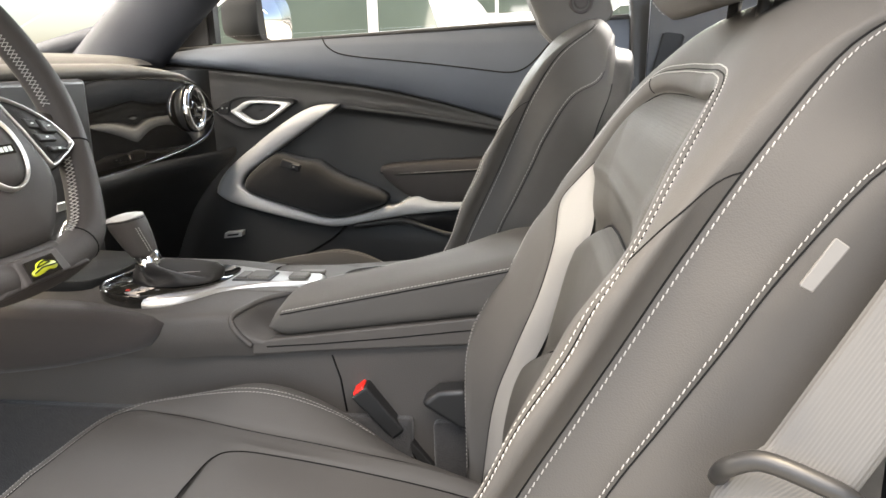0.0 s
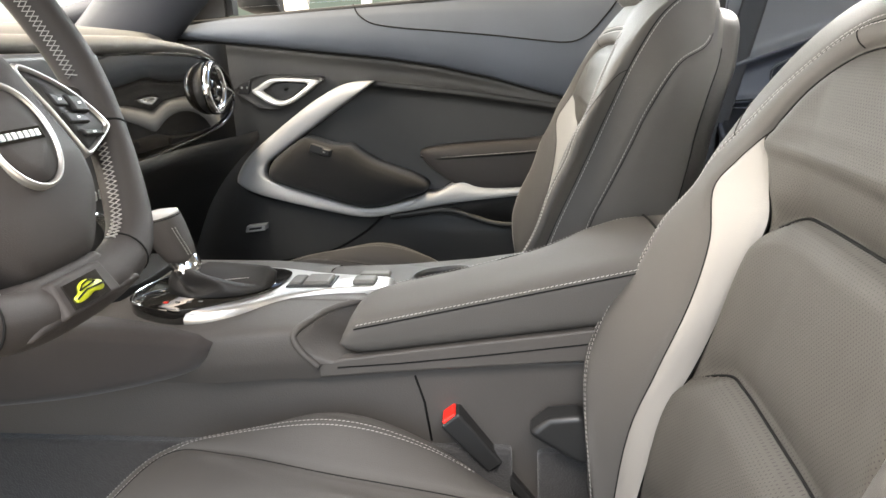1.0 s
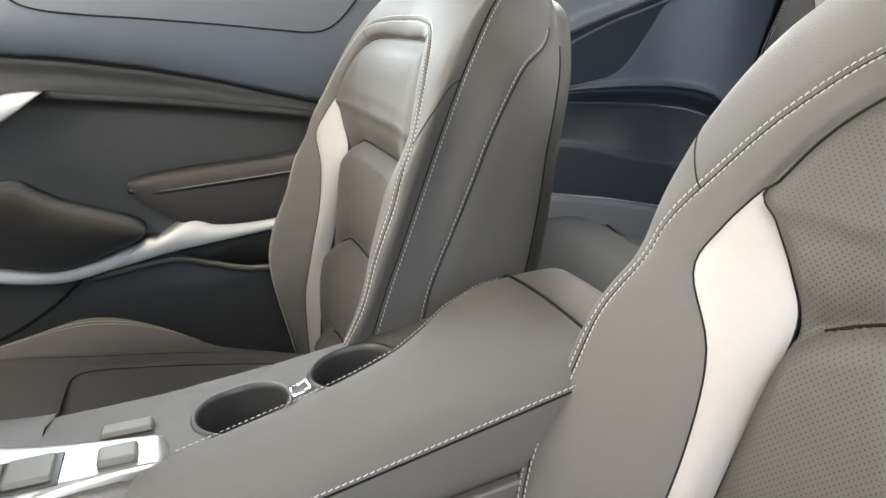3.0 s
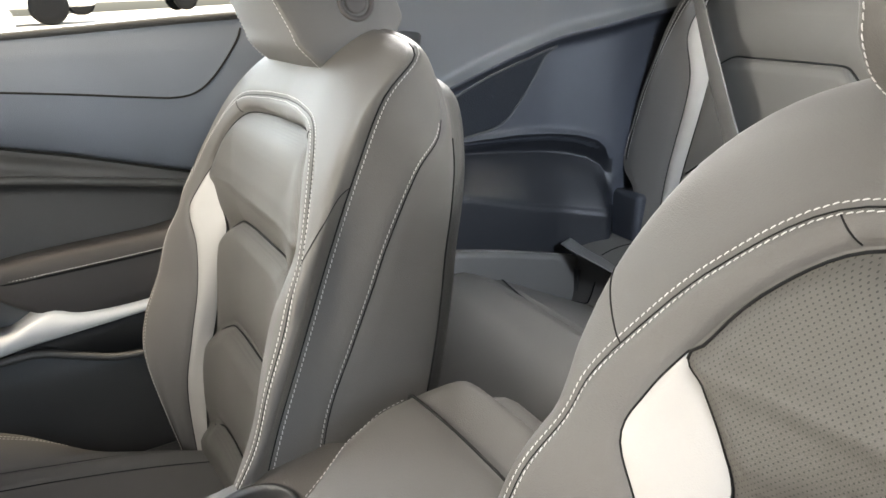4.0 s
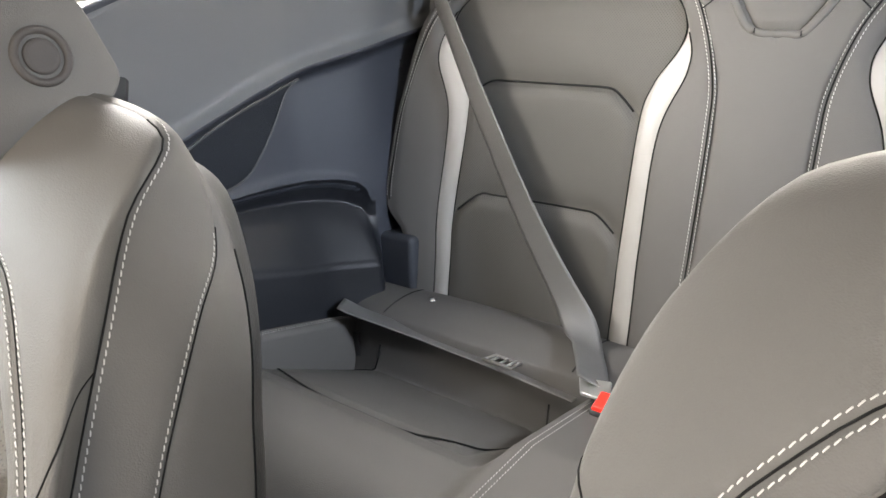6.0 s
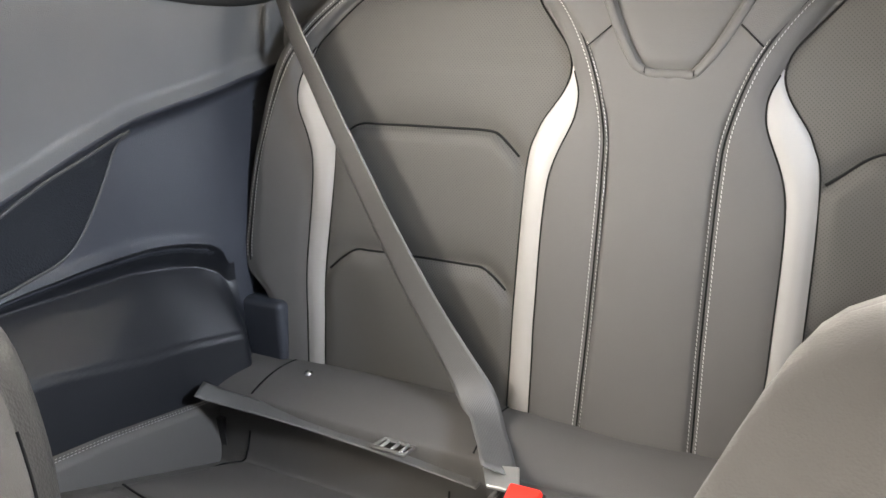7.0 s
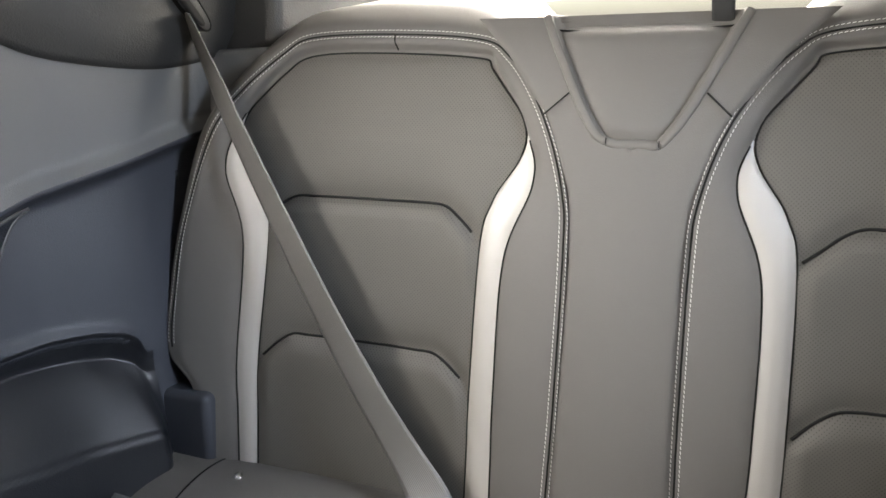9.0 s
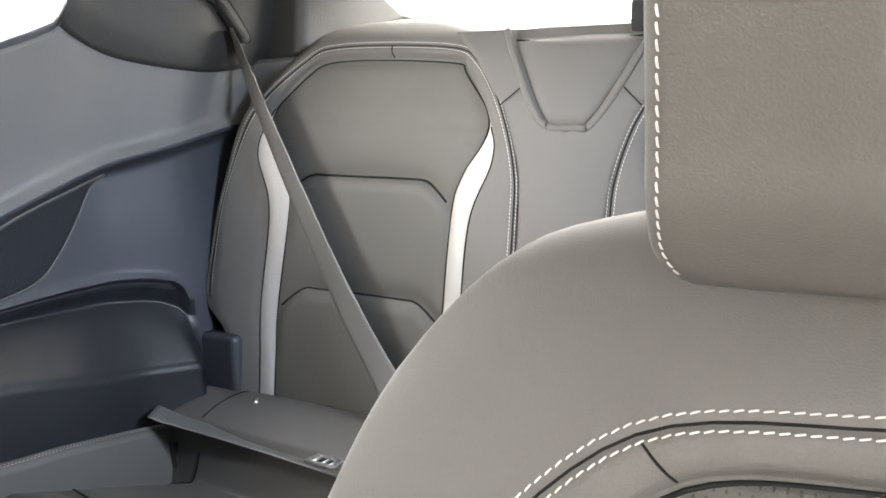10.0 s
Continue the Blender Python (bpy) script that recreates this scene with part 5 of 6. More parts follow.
for s in (-1, 1):
    spoke = part("spoke", hull8(on_wheel([(s * .05, .050, -.01), (s * .160, .035, -.01), (s * .160, -.022, -.01), (s * .07, -.045, -.01)]), on_wheel([(s * .05, .048, .011), (s * .158, .030, .004), (s * .152, -.016, .004), (s * .075, -.038, .011)])), WHEEL, wheel, bevel=.004)
    line = spline(on_wheel([(s * .056, .045, .0205), (s * .09, .036, .0185), (s * .122, .016, .016), (s * .141, -.006, .0145), (s * .139, -.013, .0145), (s * .112, -.024, .0165), (s * .090, -.031, .018), (s * .084, -.026, .019), (s * .071, .006, .0205)]), 60, True)
    part("chrome_frame", tube([[q for q in r] for r in np.swapaxes(np.array([ring_row for ring_row in [line + W3[:, 2] * h + (line - line.mean(0)) * k for k, h in ((.07, -.006), (.06, .0), (.03, .0022), (-.03, .0018), (-.06, -.003))]]), 0, 1)[:, :, :].transpose(1, 0, 2)], caps=False), BRUSHED, spoke, "chrome frame")
    part("button_bed", tube([(line + W3[:, 2] * h - line.mean(0)) * .92 + line.mean(0) for h in (-.008, -.001)]), HARD, spoke)
    for a0, b0, a1, b1 in ((.078, .024, .096, .010), (.084, .006, .112, -.006), (.094, -.010, .122, -.019), (.100, .021, .120, .003)):
        lowc = [(s * a0, b0, .012), (s * a1, b0 - .004, .011), (s * (a1 + .004), b1, .011), (s * (a0 + .004), b1 + .002, .012)]
        part("wheel_button", hull8(on_wheel(lowc), on_wheel([(a, b, c + .0085) for a, b, c in lowc])), HARD, spoke, bevel=.002)
        mid = np.mean(lowc, 0)
        part("button_mark", hull8(on_wheel([(mid[0] + da, mid[1] + db, mid[2] + .006) for da, db in ((-.002, -.0008), (.002, -.0008), (.002, .0008), (-.002, .0008))]), on_wheel([(mid[0] + da, mid[1] + db, mid[2] + .0092) for da, db in ((-.002, -.0008), (.002, -.0008), (.002, .0008), (-.002, .0008))])), PLATE, spoke)
low = part("lower_spoke", hull8(on_wheel([(-.05, -.098, -.012), (.05, -.098, -.012), (.088, -.136, -.012), (-.088, -.136, -.012)]), on_wheel([(-.042, -.104, .010), (.042, -.104, .010), (.070, -.142, .017), (-.070, -.142, .017)])), WHEEL, wheel, bevel=.006)
part("emblem_plate", hull8(on_wheel([(-.043, -.140, .008), (.030, -.140, .008), (.028, -.110, .008), (-.037, -.110, .008)]), on_wheel([(-.040, -.139, .0225), (.028, -.139, .0225), (.025, -.112, .0190), (-.035, -.112, .0190)])), WHEEL, low, bevel=.003)
part("emblem_bed", hull8(on_wheel([(-.032, -.136, .018), (.012, -.136, .018), (.012, -.117, .018), (-.029, -.117, .018)]), on_wheel([(-.032, -.136, .0236), (.012, -.136, .0236), (.012, -.117, .0212), (-.029, -.117, .0212)])), PIANO, low, "black emblem bed")
mark = spline([(-.030, -.1320), (-.029, -.1280), (-.022, -.1262), (-.016, -.1205), (-.006, -.1190), (.003, -.1225), (.010, -.1250), (.011, -.1300), (.006, -.1330), (-.004, -.1315), (-.016, -.1335), (-.026, -.1340)], 48, True)
emblem = part("emblem_mark", tube([on_wheel([(-.010 + (a + .010) * .86, -.1265 + (b + .1265) * .86, h - .10 * (b + .135)) for a, b in mark]) for h in (.018, .0246)]), YELLOW, low, "small yellow emblem")
part("emblem_line", rope(on_wheel([(-.026, -.1300, .0244), (-.012, -.1270, .0241), (.008, -.1280, .0242)]), .0007, 6), GROOVE, emblem, "dark line across the emblem")
part("emblem_line", rope(on_wheel([(-.019, -.1255, .0240), (-.013, -.1222, .0237), (-.005, -.1212, .0236), (.001, -.1240, .0238), (-.019, -.1255, .0240)]), .0006, 6), GROOVE, emblem, "dark line across the emblem")
housing = part("switch_housing", swept_on_wheel([(-.066, -.050), (-.128, -.048), (-.126, -.078), (-.098, -.112), (-.066, -.112)], -.034, -.022), HARD, wheel, "black switch housing behind the spokes")
part("housing_mark", swept_on_wheel([(-.104, -.080), (-.098, -.080), (-.098, -.088), (-.104, -.088)], -.024, -.0212), LABEL, housing, "small pale mark")
part("column", rope([tuple(W @ Vector((0, 0, -.02))), tuple(W @ Vector((0, 0, -.16))), (-.5, -.412, .72)], .055, 20), HARD, wheel)

# ---- centre console ----
console = thing("centre_console", "black centre console with a leather armrest, cup holders and silver trim", "console")
body = [(-.80, .22), (-.80, .60), (-.40, .606), (-.25, .582), (-.165, .590), (-.125, .545), (.20, .556), (.44, .566), (.46, .50), (.44, .22)]
part("console_body", prism(body, -.112, .125, "y"), CONSOLE, console, bevel=.006)
rail = [(-.123, .538), (-.029, .546), (.163, .559), (.42, .573), (.42, .622), (.186, .5975), (.163, .5945), (.0, .5745), (-.041, .569), (-.09, .5625), (-.123, .556)]
part("side_rail", prism(rail, -.1275, -.108, "y"), CONSOLE, console, bevel=.003)
part("joint", rope([(x, -.1122, z) for x, z in ((-.10, .5385), (-.029, .545), (.163, .558), (.42, .572))], .0016, 6), GROOVE, console, "dark joint")
part("joint", rope([(x, -.1279, z) for x, z in ((-.10, .5515), (-.029, .557), (.08, .5685), (.186, .5815), (.42, .603))], .0009, 6), GROOVE, console, "thin dark joint")
knee = spline([(-.80, .615), (-.575, .610), (-.36, .606), (-.26, .596), (-.240, .588), (-.252, .566), (-.285, .545), (-.42, .515), (-.60, .495), (-.80, .48)], 60, True)
part("knee_pad", swept(np.array(knee), -.152, -.10, .016), KNEE, console, "padded knee rest")
# one moulded shell from the dash to the rim of the tray
shell_front = [(.125, .585), (.122, .610), (.105, .622), (.06, .626), (-.03, .625), (-.06, .624), (-.085, .621), (-.10, .617), (-.112, .612), (-.121, .605), (-.127, .596), (-.129, .580), (-.127, .562), (-.122, .542), (-.112, .522)]
shell_rim = [(-.15, .125, .575), (-.15, .122, .598), (-.15, .105, .605), (-.15, .06, .607), (-.078, -.036, .607), (-.104, -.051, .606), (-.119, -.063, .605), (-.130, -.079, .604), (-.140, -.103, .602), (-.148, -.119, .599), (-.151, -.127, .593), (-.147, -.1295, .583), (-.137, -.130, .570), (-.123, -.1285, .556), (-.112, -.122, .535)]
wide = np.linspace(0, 1, 80)
ahead = spline([(-.80, y, z) for y, z in shell_front], 80)
behind = spline(shell_rim, 80)
rows = []
for t in np.linspace(0, 1, 60):
    row = ahead * (1 - t) + behind * t
    swell = .012 * smooth(-.44, -.31, row[:, 0]) * smooth(-.155, -.25, row[:, 0]) * smooth(.40, .62, wide)
    row[:, 1] -= swell
    row[:, 2] += .006 * smooth(.80, .55, wide) * smooth(-.15, -.25, row[:, 0])
    rows.append(row)
part("shell", sheet(rows), CONSOLE, console, "dark grey moulded shell")
for x0, x1 in ((-1.2, .10), (.13, .46)):
    part("tunnel_carpet", prism([(x0, .2), (x0, .452 - .01 * (x0 > 0)), (x1, .446), (x1, .2)], -.128, -.10, "y"), CARPET, console, "dark carpet along the tunnel", bevel=.006)
part("joint", rope([(-.012, -.1125, .535), (-.002, -.1125, .50), (.004, -.1125, .45)], .0014, 6), GROOVE, console, "dark joint")
rim = spline(shell_rim[4:14], 60)
rows = []
for i, p in enumerate(rim):
    q = np.array([-.045, -.02 - .105 * i / 59, .560 - .004 * i / 59])
    rows.append([(*(p[:2] + (q[:2] - p[:2]) * w ** 1.3), p[2] + (q[2] - p[2]) * math.sin(math.pi / 2 * w) ** .8) for w in np.linspace(0, 1, 24)])
part("tray", sheet(rows, flip=True), CONSOLE, console, "dark scooped tray")
part("tray_edge", rope(rim - [-.001, 0, .0034], .0042, 12), CONSOLE, console)
# top plate with the two cup holders
def plate_with_holes(outline, holes, zf, n=36):
    bm = bmesh.new()
    edges = []
    for loop in [outline] + [[(cx + r * math.cos(a), cy + r * math.sin(a)) for a in np.linspace(0, 2 * math.pi, n, endpoint=False)] for cx, cy, r in holes]:
        vs = [bm.verts.new((x, y, zf(x, y))) for x, y in loop]
        edges += [bm.edges.new((vs[i], vs[(i + 1) % len(vs)])) for i in range(len(vs))]
    bmesh.ops.triangle_fill(bm, edges=edges, use_beauty=True)
    bmesh.ops.recalc_face_normals(bm, faces=bm.faces)
    return bm


def deck(x, y=0):
    return .604 + .12 * max(0, x - .0)


holes = [(.008, .050, .041), (.112, .066, .040)]
part("cup_deck", plate_with_holes([(-.155, -.03), (-.155, .106), (-.06, .112), (.05, .120), (.20, .124), (.23, .10), (.20, .0), (.1, -.04)], holes, deck), CONSOLE, console, solid=.006)
for cx, cy, r in holes:
    z0 = deck(cx)
    prof = [(r + .004, .0005), (r + .002, .003), (r - .001, .002), (r - .002, -.004), (r - .004, -.05), (r - .010, -.062), (.001, -.064)]
    part("cup_holder", tube([[(cx + a * math.cos(t), cy + a * math.sin(t), deck(cx + a * math.cos(t)) + h if h > -.03 else z0 + h) for t in np.linspace(0, 2 * math.pi, 40, endpoint=False)] for a, h in prof], caps=False), SMOOTH, console, "dark round cup holder")
clip = part("cup_divider", hull8([(.050, .02, .565), (.066, .02, .565), (.072, .09, .565), (.056, .095, .565)], [(.052, .022, .604), (.064, .022, .606), (.070, .088, .608), (.058, .092, .607)]), SMOOTH, console, bevel=.002)
part("divider_tip", rope([(.053, .044, .611), (.069, .050, .613), (.067, .066, .613), (.051, .060, .611), (.053, .044, .611)], .0022, 6), CHROME, clip, "chrome clip")
# armrest lid
xs = [-.096, -.090, -.075, -.05, 0, .05, .10, .14, .17, .20, .24, .272, .30, .325, .338, .345]
right = np.interp(xs, [-.096, -.05, .08, .14, .17, .20, .25, .29, .365], [-.012, -.004, .004, .022, .042, .066, .086, .090, .090])


def lid_edge(x):
    return .600 + .205 * (min(x, .24) + .082) + .05 * max(0, x - .24)


rows = []
for x, r in zip(xs, right):
    e = lid_edge(x)          # stitched edge along the near side
    b = .566 + .125 * (x + .082)
    k = math.sqrt(max(0, 1 - ((x + .06) / -.036) ** 2)) if x < -.06 else 1.0
    k = max(k, .05)
    k2 = math.sqrt(max(0, 1 - ((x - .315) / .031) ** 2)) if x > .315 else 1.0
    k2 = max(k2, .1)
    mid = (e + b) / 2
    l = -.1265
    pts = [(l + .006, b), (l + .001, b + .008), (l, b + .02), (l + .0005, e - .004), (l + .003, e), (l + .010, e + .006), (l + .03, e + .012), ((l + r) / 2, e + .016), (r - .03, e + .014), (r - .010, e + .007), (r - .002, e - .004), (r, e - .02), (r - .004, b)]
    rows.append([(x, y, mid + (z - mid) * min(k, 1) * (.45 + .55 * k2) - (1 - k2) * .01) for y, z in pts])
dense = np.array([spline(np.array(r), 40) for r in rows])
dense = np.stack([spline(dense[:, j], 60) for j in range(40)], 1)
lid = part("armrest_lid", tube(dense), LEATHER, console, "padded leather armrest lid")
near = np.array([(x, -.1272, .002 + lid_edge(x)) for x in np.linspace(-.078, .33, 60)])
part("stitching", stitches(near, np.tile((0, -1, .2), (60, 1))), THREAD, lid, "white stitching")
part("seam", rope(near + [0, .0006, -.0045], .0009, 6), GROOVE, lid, "dark seam")
edge_line = []
for x in np.linspace(-.05, .270, 70):
    r = float(np.interp(x, xs, right))
    edge_line.append((x, r - .012, lid_edge(x) + .0105))
part("stitching", stitches(np.array(edge_line), np.tile((0, .4, 1), (70, 1))), THREAD, lid, "white stitching")
part("seam", rope(spline([(.276, -.1275, .640), (.275, -.1245, .672), (.274, -.10, .6835), (.273, -.02, .6878), (.273, .06, .683), (.274, .081, .675), (.275, .0905, .655)], 40), .0014, 6), GROOVE, lid, "dark gap at the lid's rear edge")
part("console_tail", hull8([(.33, -.118, .40), (.33, .118, .40), (.47, .11, .40), (.47, -.11, .40)], [(.33, -.118, .650), (.33, .088, .655), (.385, .086, .648), (.385, -.11, .643)]), LEATHER, console, bevel=.02)
# dark open tray ahead of the lever
tray_line = spline([(-.64, -.075), (-.50, -.085), (-.40, -.080), (-.378, -.055), (-.374, .0), (-.380, .06), (-.42, .095), (-.64, .10)], 60, True)
part("storage_tray", tube([[(x, y, z) for x, y in tray_line] for z in (.600, .6275, .6290)] + [[(-.50 + (x + .50) * k, .01 + (y - .01) * k, z) for x, y in tray_line] for k, z in ((.97, .6290), (.95, .6278), (.4, .6276))]), RUBBER, console, "black rubber-lined tray")
# silver shifter plate, boot and lever
plate = spline([(-.372, -.06), (-.350, -.104), (-.30, -.120), (-.258, -.118), (-.222, -.098), (-.185, -.058), (-.14, -.033), (-.10, -.0245), (-.064, -.0215), (-.0538, -.0200), (-.0530, -.0190), (-.0545, .0240), (-.0554, .0250), (-.064, .0262), (-.14, .042), (-.214, .064), (-.29, .064), (-.36, .04)], 90, True)
c = np.array([-.25, -.02])


def plate_z(x):
    return .006 * float(smooth(-.15, -.36, x))


silver = part("shifter_plate", tube([[(c[0] + (x - c[0]) * k, c[1] + (y - c[1]) * k, z + plate_z(x)) for x, y in plate] for k, z in ((1, .590), (1, .605), (.985, .611), (.955, .614), (.90, .6150), (.05, .6150))]), BRUSHED, console, "brushed silver surround")
well = spline([(-.371, -.058), (-.354, -.103), (-.304, -.1215), (-.276, -.118), (-.246, -.090), (-.208, -.045), (-.196, .0), (-.202, .040), (-.25, .054), (-.345, .040)], 60, True)
part("shifter_well", tube([[(x, y, z + plate_z(x)) for x, y in well] for z in (.598, .6166, .6170)]), PIANO, silver)
part("chrome_edge", rope([(x, y, .6172 + plate_z(x)) for x, y in spline([(-.340, -.110), (-.354, -.102), (-.366, -.080), (-.371, -.058), (-.366, -.02), (-.352, .025)], 30)], .0016, 6), CHROME, silver, "thin chrome edge")
for k in range(4):
    x, y = -.316 + .0135 * k, -.102 + .0025 * k
    part("gear_mark", box((x, y, .6168 + plate_z(x)), (x + .0055, y + .0035, .6180 + plate_z(x))), RED if k == 0 else LABEL, silver, "red mark" if k == 0 else "white mark")
boot = []
for z, rx, ry, cx, cy in ((.618, .070, .052, -.272, -.030), (.624, .068, .050, -.272, -.030), (.628, .060, .044, -.275, -.031), (.630, .050, .037, -.281, -.033), (.632, .040, .031, -.289, -.036), (.635, .030, .025, -.298, -.040), (.640, .022, .020, -.304, -.043), (.648, .017, .017, -.307, -.044)):
    fold = .16 * math.sin(math.pi * min(1, max(0, (.648 - z) / .030)))
    boot.append([(cx + rx * (1 + fold * math.sin(7 * a + z * 160)) * math.cos(a), cy + ry * (1 + fold * math.cos(6 * a + z * 120)) * math.sin(a), z + plate_z(cx) + .052 * fold * math.sin(5 * a + 1) + .007 * fold / .16 * max(0, math.cos(a)) ** 3) for a in np.linspace(0, 2 * math.pi, 72, endpoint=False)])
shifter = part("gear_boot", tube(boot), BOOT, console, "creased leather gear boot")
for lift, back in ((0, 0), (-.002, .006)):
    ridge = spline([(-.293, -.058 + back, .650), (-.282, -.061 + back, .642), (-.262, -.062 + back, .6385 + lift), (-.240, -.052 + back, .637 + lift), (-.214, -.030 + back, .632)], 40)
    part("stitching", stitches(ridge, np.tile((0, -.5, 1), (40, 1)), .004, .003, .0007), THREAD, shifter, "white stitching")
part("collar", tube([[(-.308 - (z - .65) * .5 + r * math.cos(a), -.044 + .15 * (z - .65) + r * .95 * math.sin(a), z + .2 * r * math.cos(a)) for a in np.linspace(0, 2 * math.pi, 32, endpoint=False)] for r, z in ((.0165, .644), (.0190, .647), (.0190, .661), (.0175, .664))]), CHROME, shifter, "chrome collar")
knob = []
for z, rx, ry, cx in ((.660, .0170, .0165, -.314), (.666, .0195, .0190, -.317), (.678, .0220, .0225, -.324), (.692, .0238, .0255, -.332), (.704, .0248, .0270, -.339), (.712, .0246, .0268, -.343), (.717, .0225, .0245, -.345), (.7195, .016, .018, -.345), (.7200, .005, .006, -.345)):
    tip_up = .16 * float(smooth(.665, .71, z))
    knob.append([(cx + rx * math.copysign(abs(math.cos(a)) ** .70, math.cos(a)), -.044 + .2 * (z - .66) + ry * math.copysign(abs(math.sin(a)) ** .70, math.sin(a)), z + tip_up * rx * math.cos(a)) for a in np.linspace(0, 2 * math.pi, 48, endpoint=False)])
grip = part("gear_knob", tube(knob), WHEEL, shifter, "black leather gear knob")
part("knob_cap", tube([[(-.3445 + r * .93 * math.copysign(abs(math.cos(a)) ** .70, math.cos(a)), -.033 + r * math.copysign(abs(math.sin(a)) ** .70, math.sin(a)), z + .15 * r * math.cos(a)) for a in np.linspace(0, 2 * math.pi, 40, endpoint=False)] for r, z in ((.0258, .7125), (.0262, .7150), (.0245, .7185), (.016, .7208), (.004, .7212))]), SATIN, grip, "pale satin knob cap")
part("seam", rope(np.array(knob[5] + knob[5][:1]) * 1.0, .0007, 6), GROOVE, grip, "dark joint under the cap")
line = spline([(-.298, -.058, .668), (-.303, -.060, .682), (-.3095, -.061, .696), (-.316, -.060, .709)], 30)
for back in (0, .004):
    part("stitching", stitches(line + [.002 + back * .5, -.001 + back, 0], np.tile((.8, -.5, .2), (30, 1)), .004, .003, .0008), THREAD, grip, "white stitching")
part("button_frame", box((-.190, -.0235, .6145), (-.129, .0215, .6172)), SMOOTH, silver, "dark frame round the switches", bevel=.002)
for lo, hi in (((-.186, -.019, .615), (-.170, .017, .6205)), ((-.1675, -.019, .615), (-.133, .017, .6215)), ((-.104, -.015, .614), (-.074, .010, .6215)), ((-.108, .046, .604), (-.066, .064, .6105))):
    part("console_button", box(lo, hi), SWITCH, silver, "grey console switch", bevel=.005)

# ---- driver's buckle and belt ----
buckle = thing("front_buckle", "black seat belt buckle with a red button beside the driver's seat", "seat belt buckle", "front buckles")
B = look((.028, -.117, .492), (.10, -.112, .40))
def in_buckle(p):
    return [tuple(B @ Vector(q)) for q in p]
part("housing", hull8(in_buckle([(-.019, -.011, -.085), (.019, -.011, -.085), (.019, .011, -.085), (-.019, .011, -.085)]), in_buckle([(-.023, -.014, .0), (.023, -.014, .0), (.023, .014, .0), (-.023, .014, .0)])), SMOOTH, buckle, bevel=.004)
part("press_button", hull8(in_buckle([(-.021, -.010, -.006), (.021, -.010, -.006), (.021, .010, -.006), (-.021, .010, -.006)]), in_buckle([(-.0205, -.009, .003), (.0205, -.009, .003), (.0205, .009, .003), (-.0205, .009, .003)])), RED, buckle, "red press button", bevel=.002)
part("stalk", hull8(in_buckle([(-.013, -.005, -.20), (.013, -.005, -.20), (.013, .005, -.20), (-.013, .005, -.20)]), in_buckle([(-.015, -.007, -.08), (.015, -.007, -.08), (.015, .007, -.08), (-.015, .007, -.08)])), HARD, buckle, bevel=.003)
copy_thing(buckle, pose(-.11, .235, 0, 0, 0, 0))
belt = thing("front_seat_belt", "grey webbing seat belt in a plastic guide beside the driver's seat", "seat belt", "front belts")
part("strap", belt_strap([(.60, -.675, 1.24), (.555, -.655, .95), (.505, -.660, .855), (.470, -.664, .795), (.419, -.676, .714), (.385, -.682, .655), (.38, -.682, .35)], side=(.85, -.47, -.3)), WEB, belt)
part("guide", rope(spline([(.376, -.664, .700), (.377, -.678, .714), (.392, -.686, .723), (.418, -.698, .718), (.432, -.700, .711), (.437, -.690, .700), (.430, -.668, .698)], 40), .0055, 10), SMOOTH, belt, "dark plastic belt guide")
tag = thing("seat_label", "white woven label sewn to the side of the driver's seat", "label")
part("flap", hull8([(.409, -.664, .812), (.416, -.663, .808), (.433, -.660, .830), (.426, -.659, .835)], [(.407, -.671, .813), (.414, -.670, .809), (.431, -.667, .832), (.424, -.666, .837)]), LABEL, tag, bevel=.0008)

# ---- outside ----
def forecourt(x, y):
    return .008 * max(0, x - 30) + float(np.interp(y, [8.5, 10, 12, 15.5, 24, 40], [0, .1, .34, .83, .98, 1.0]))


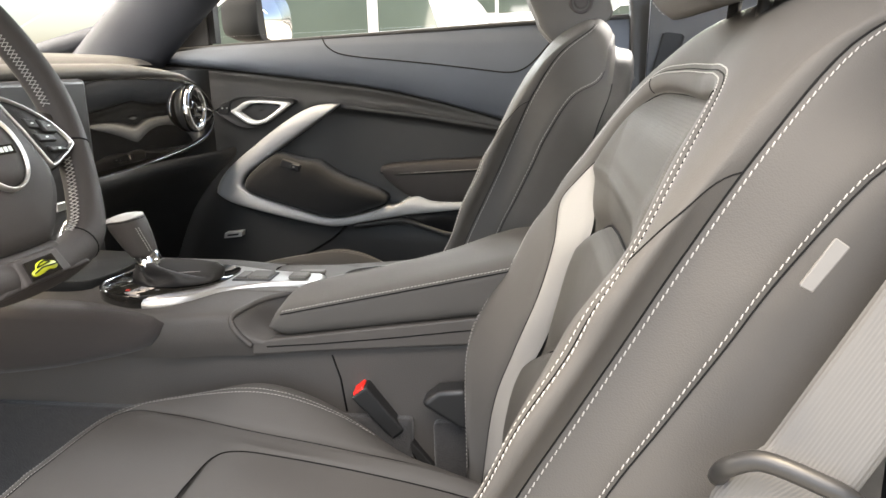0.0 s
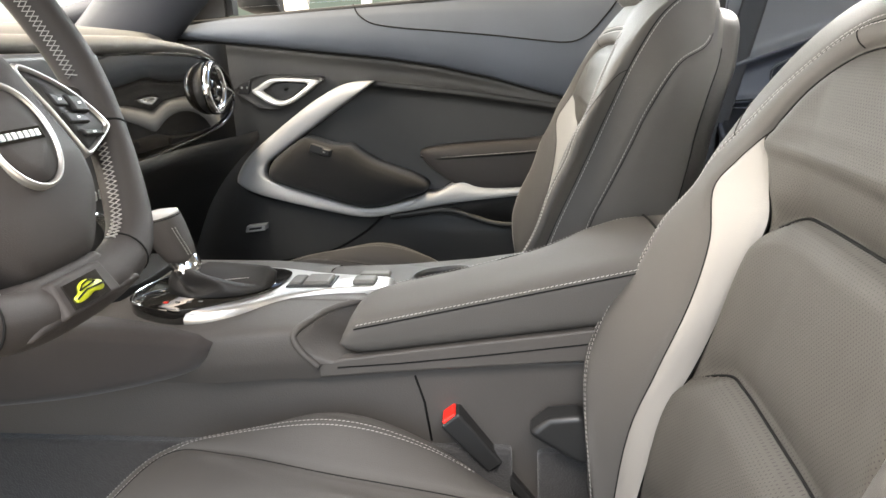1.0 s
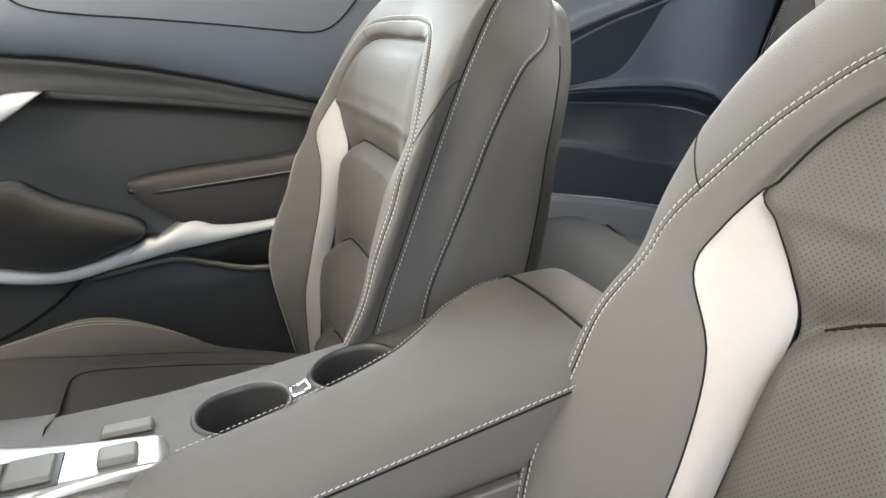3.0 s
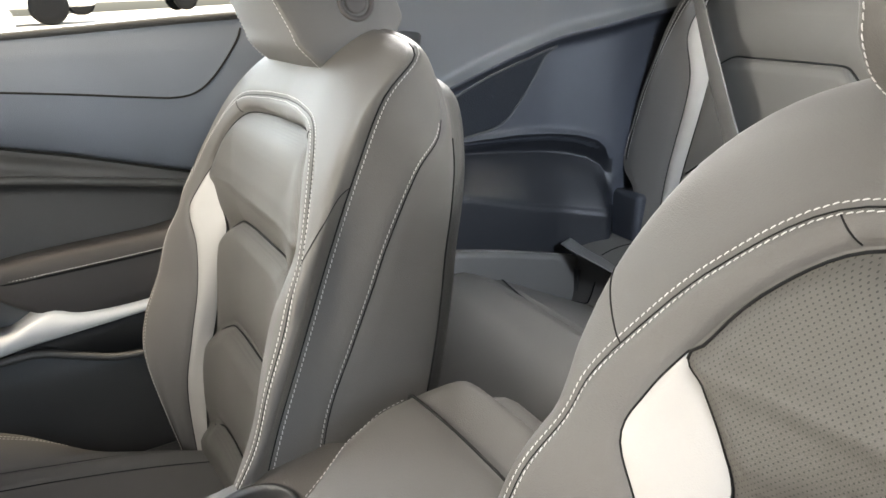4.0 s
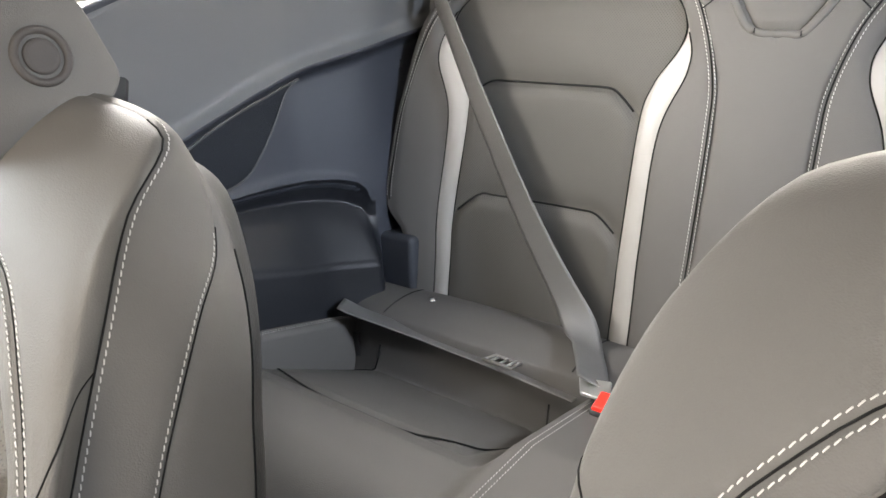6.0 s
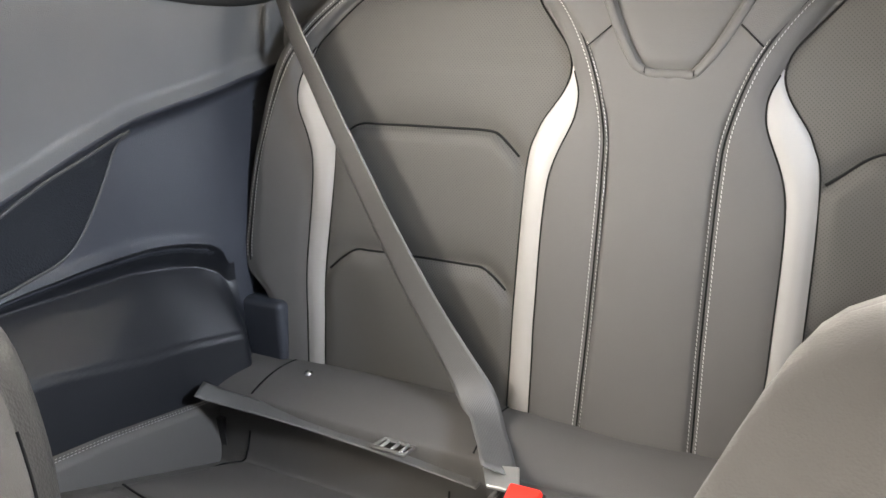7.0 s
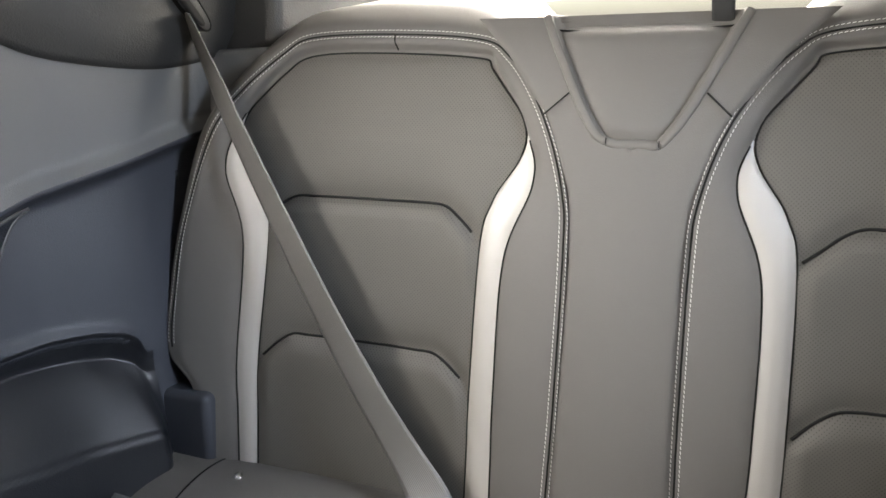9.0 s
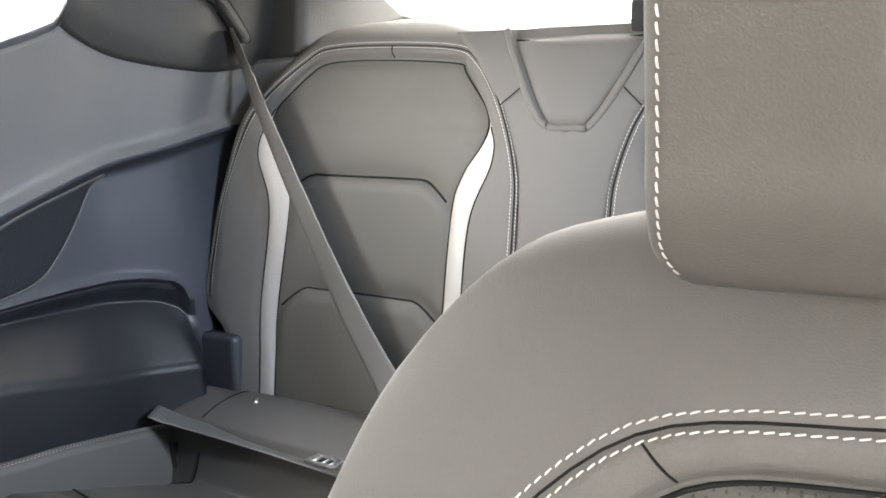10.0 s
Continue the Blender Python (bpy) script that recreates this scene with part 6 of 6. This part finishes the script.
far = np.concatenate([[-1500, -300, -60, -20], np.linspace(-12, 30, 43), [60, 300, 1500]])
field("ground", [-1500, -200, -30, 0, 30, 200, 1500], far, lambda x, y: (x, y, forecourt(x, y)), CONCRETE, "pale sunlit concrete forecourt", "ground", "structure", solid=.05)


def parked_car(name, label, at, turn, lamps=True):
    car = thing(name, label, "car", "parked cars")
    side = [(-2.3, .35), (-2.35, .75), (-2.2, .98), (-1.1, 1.10), (-.35, 1.66), (1.2, 1.70), (1.95, 1.62), (2.35, 1.05), (2.38, .45), (2.25, .32)]
    part("body", prism(side, -.9, .9, "y"), WHITE, car, bevel=.08)
    for s in (-1, 1):
        for x0, x1, x2, x3 in ((-.98, -.32, .18, .18), (.26, .26, 1.05, 1.05), (1.15, 1.15, 1.75, 1.60)):
            part("window", prism([(x0, 1.14), (x1, 1.58), (x3, 1.60), (x2, 1.16)], s * .902 - .004, s * .902 + .004, "y"), TINT, car, "green-tinted window")
        part("door_gap", box((.215, s * .9 - .004, .45), (.225, s * .9 + .004, 1.14)), RUBBER, car)
        part("wing_mirror", box((-.95, s * .93 - .06, 1.10), (-.80, s * .93 + .10, 1.24)), WHITE, car, bevel=.03)
        if lamps:
            part("tail_lamp", box((2.20, s * .80 - .11, 1.02), (2.36, s * .80 + .11, 1.22)), TAIL, car, "red tail lamp", bevel=.02)
        for x in (-1.45, 1.45):
            t = part("tyre", lathe([(.20, -.11), (.33, -.11), (.35, -.08), (.35, .08), (.33, .11), (.20, .11)], (x, s * .82, .35), (0, 1, 0)), RUBBER, car)
            part("rim", lathe([(.0, .0), (.19, .02), (.21, .09), (.215, .11), (.215, -.10)], (x, s * .82, .35), (0, s, 0)), PLATE, t)
    car.matrix_world = pose(*at, 0, 0, turn)
    return car


parked_car("parked_car", "white estate car with green-tinted windows parked on the forecourt", (-2.40, 6.9, 0), 0, False)
parked_car("parked_car", "white estate car parked farther off on the forecourt", (-.95, 16.9, .84), 0, False)
parked_car("parked_car", "white estate car parked at the back of the forecourt", (3.05, 24.9, .98), 0, False)
parked_car("parked_car", "white estate car parked in front of the car", (-9.0, 1.5, 0), 80)
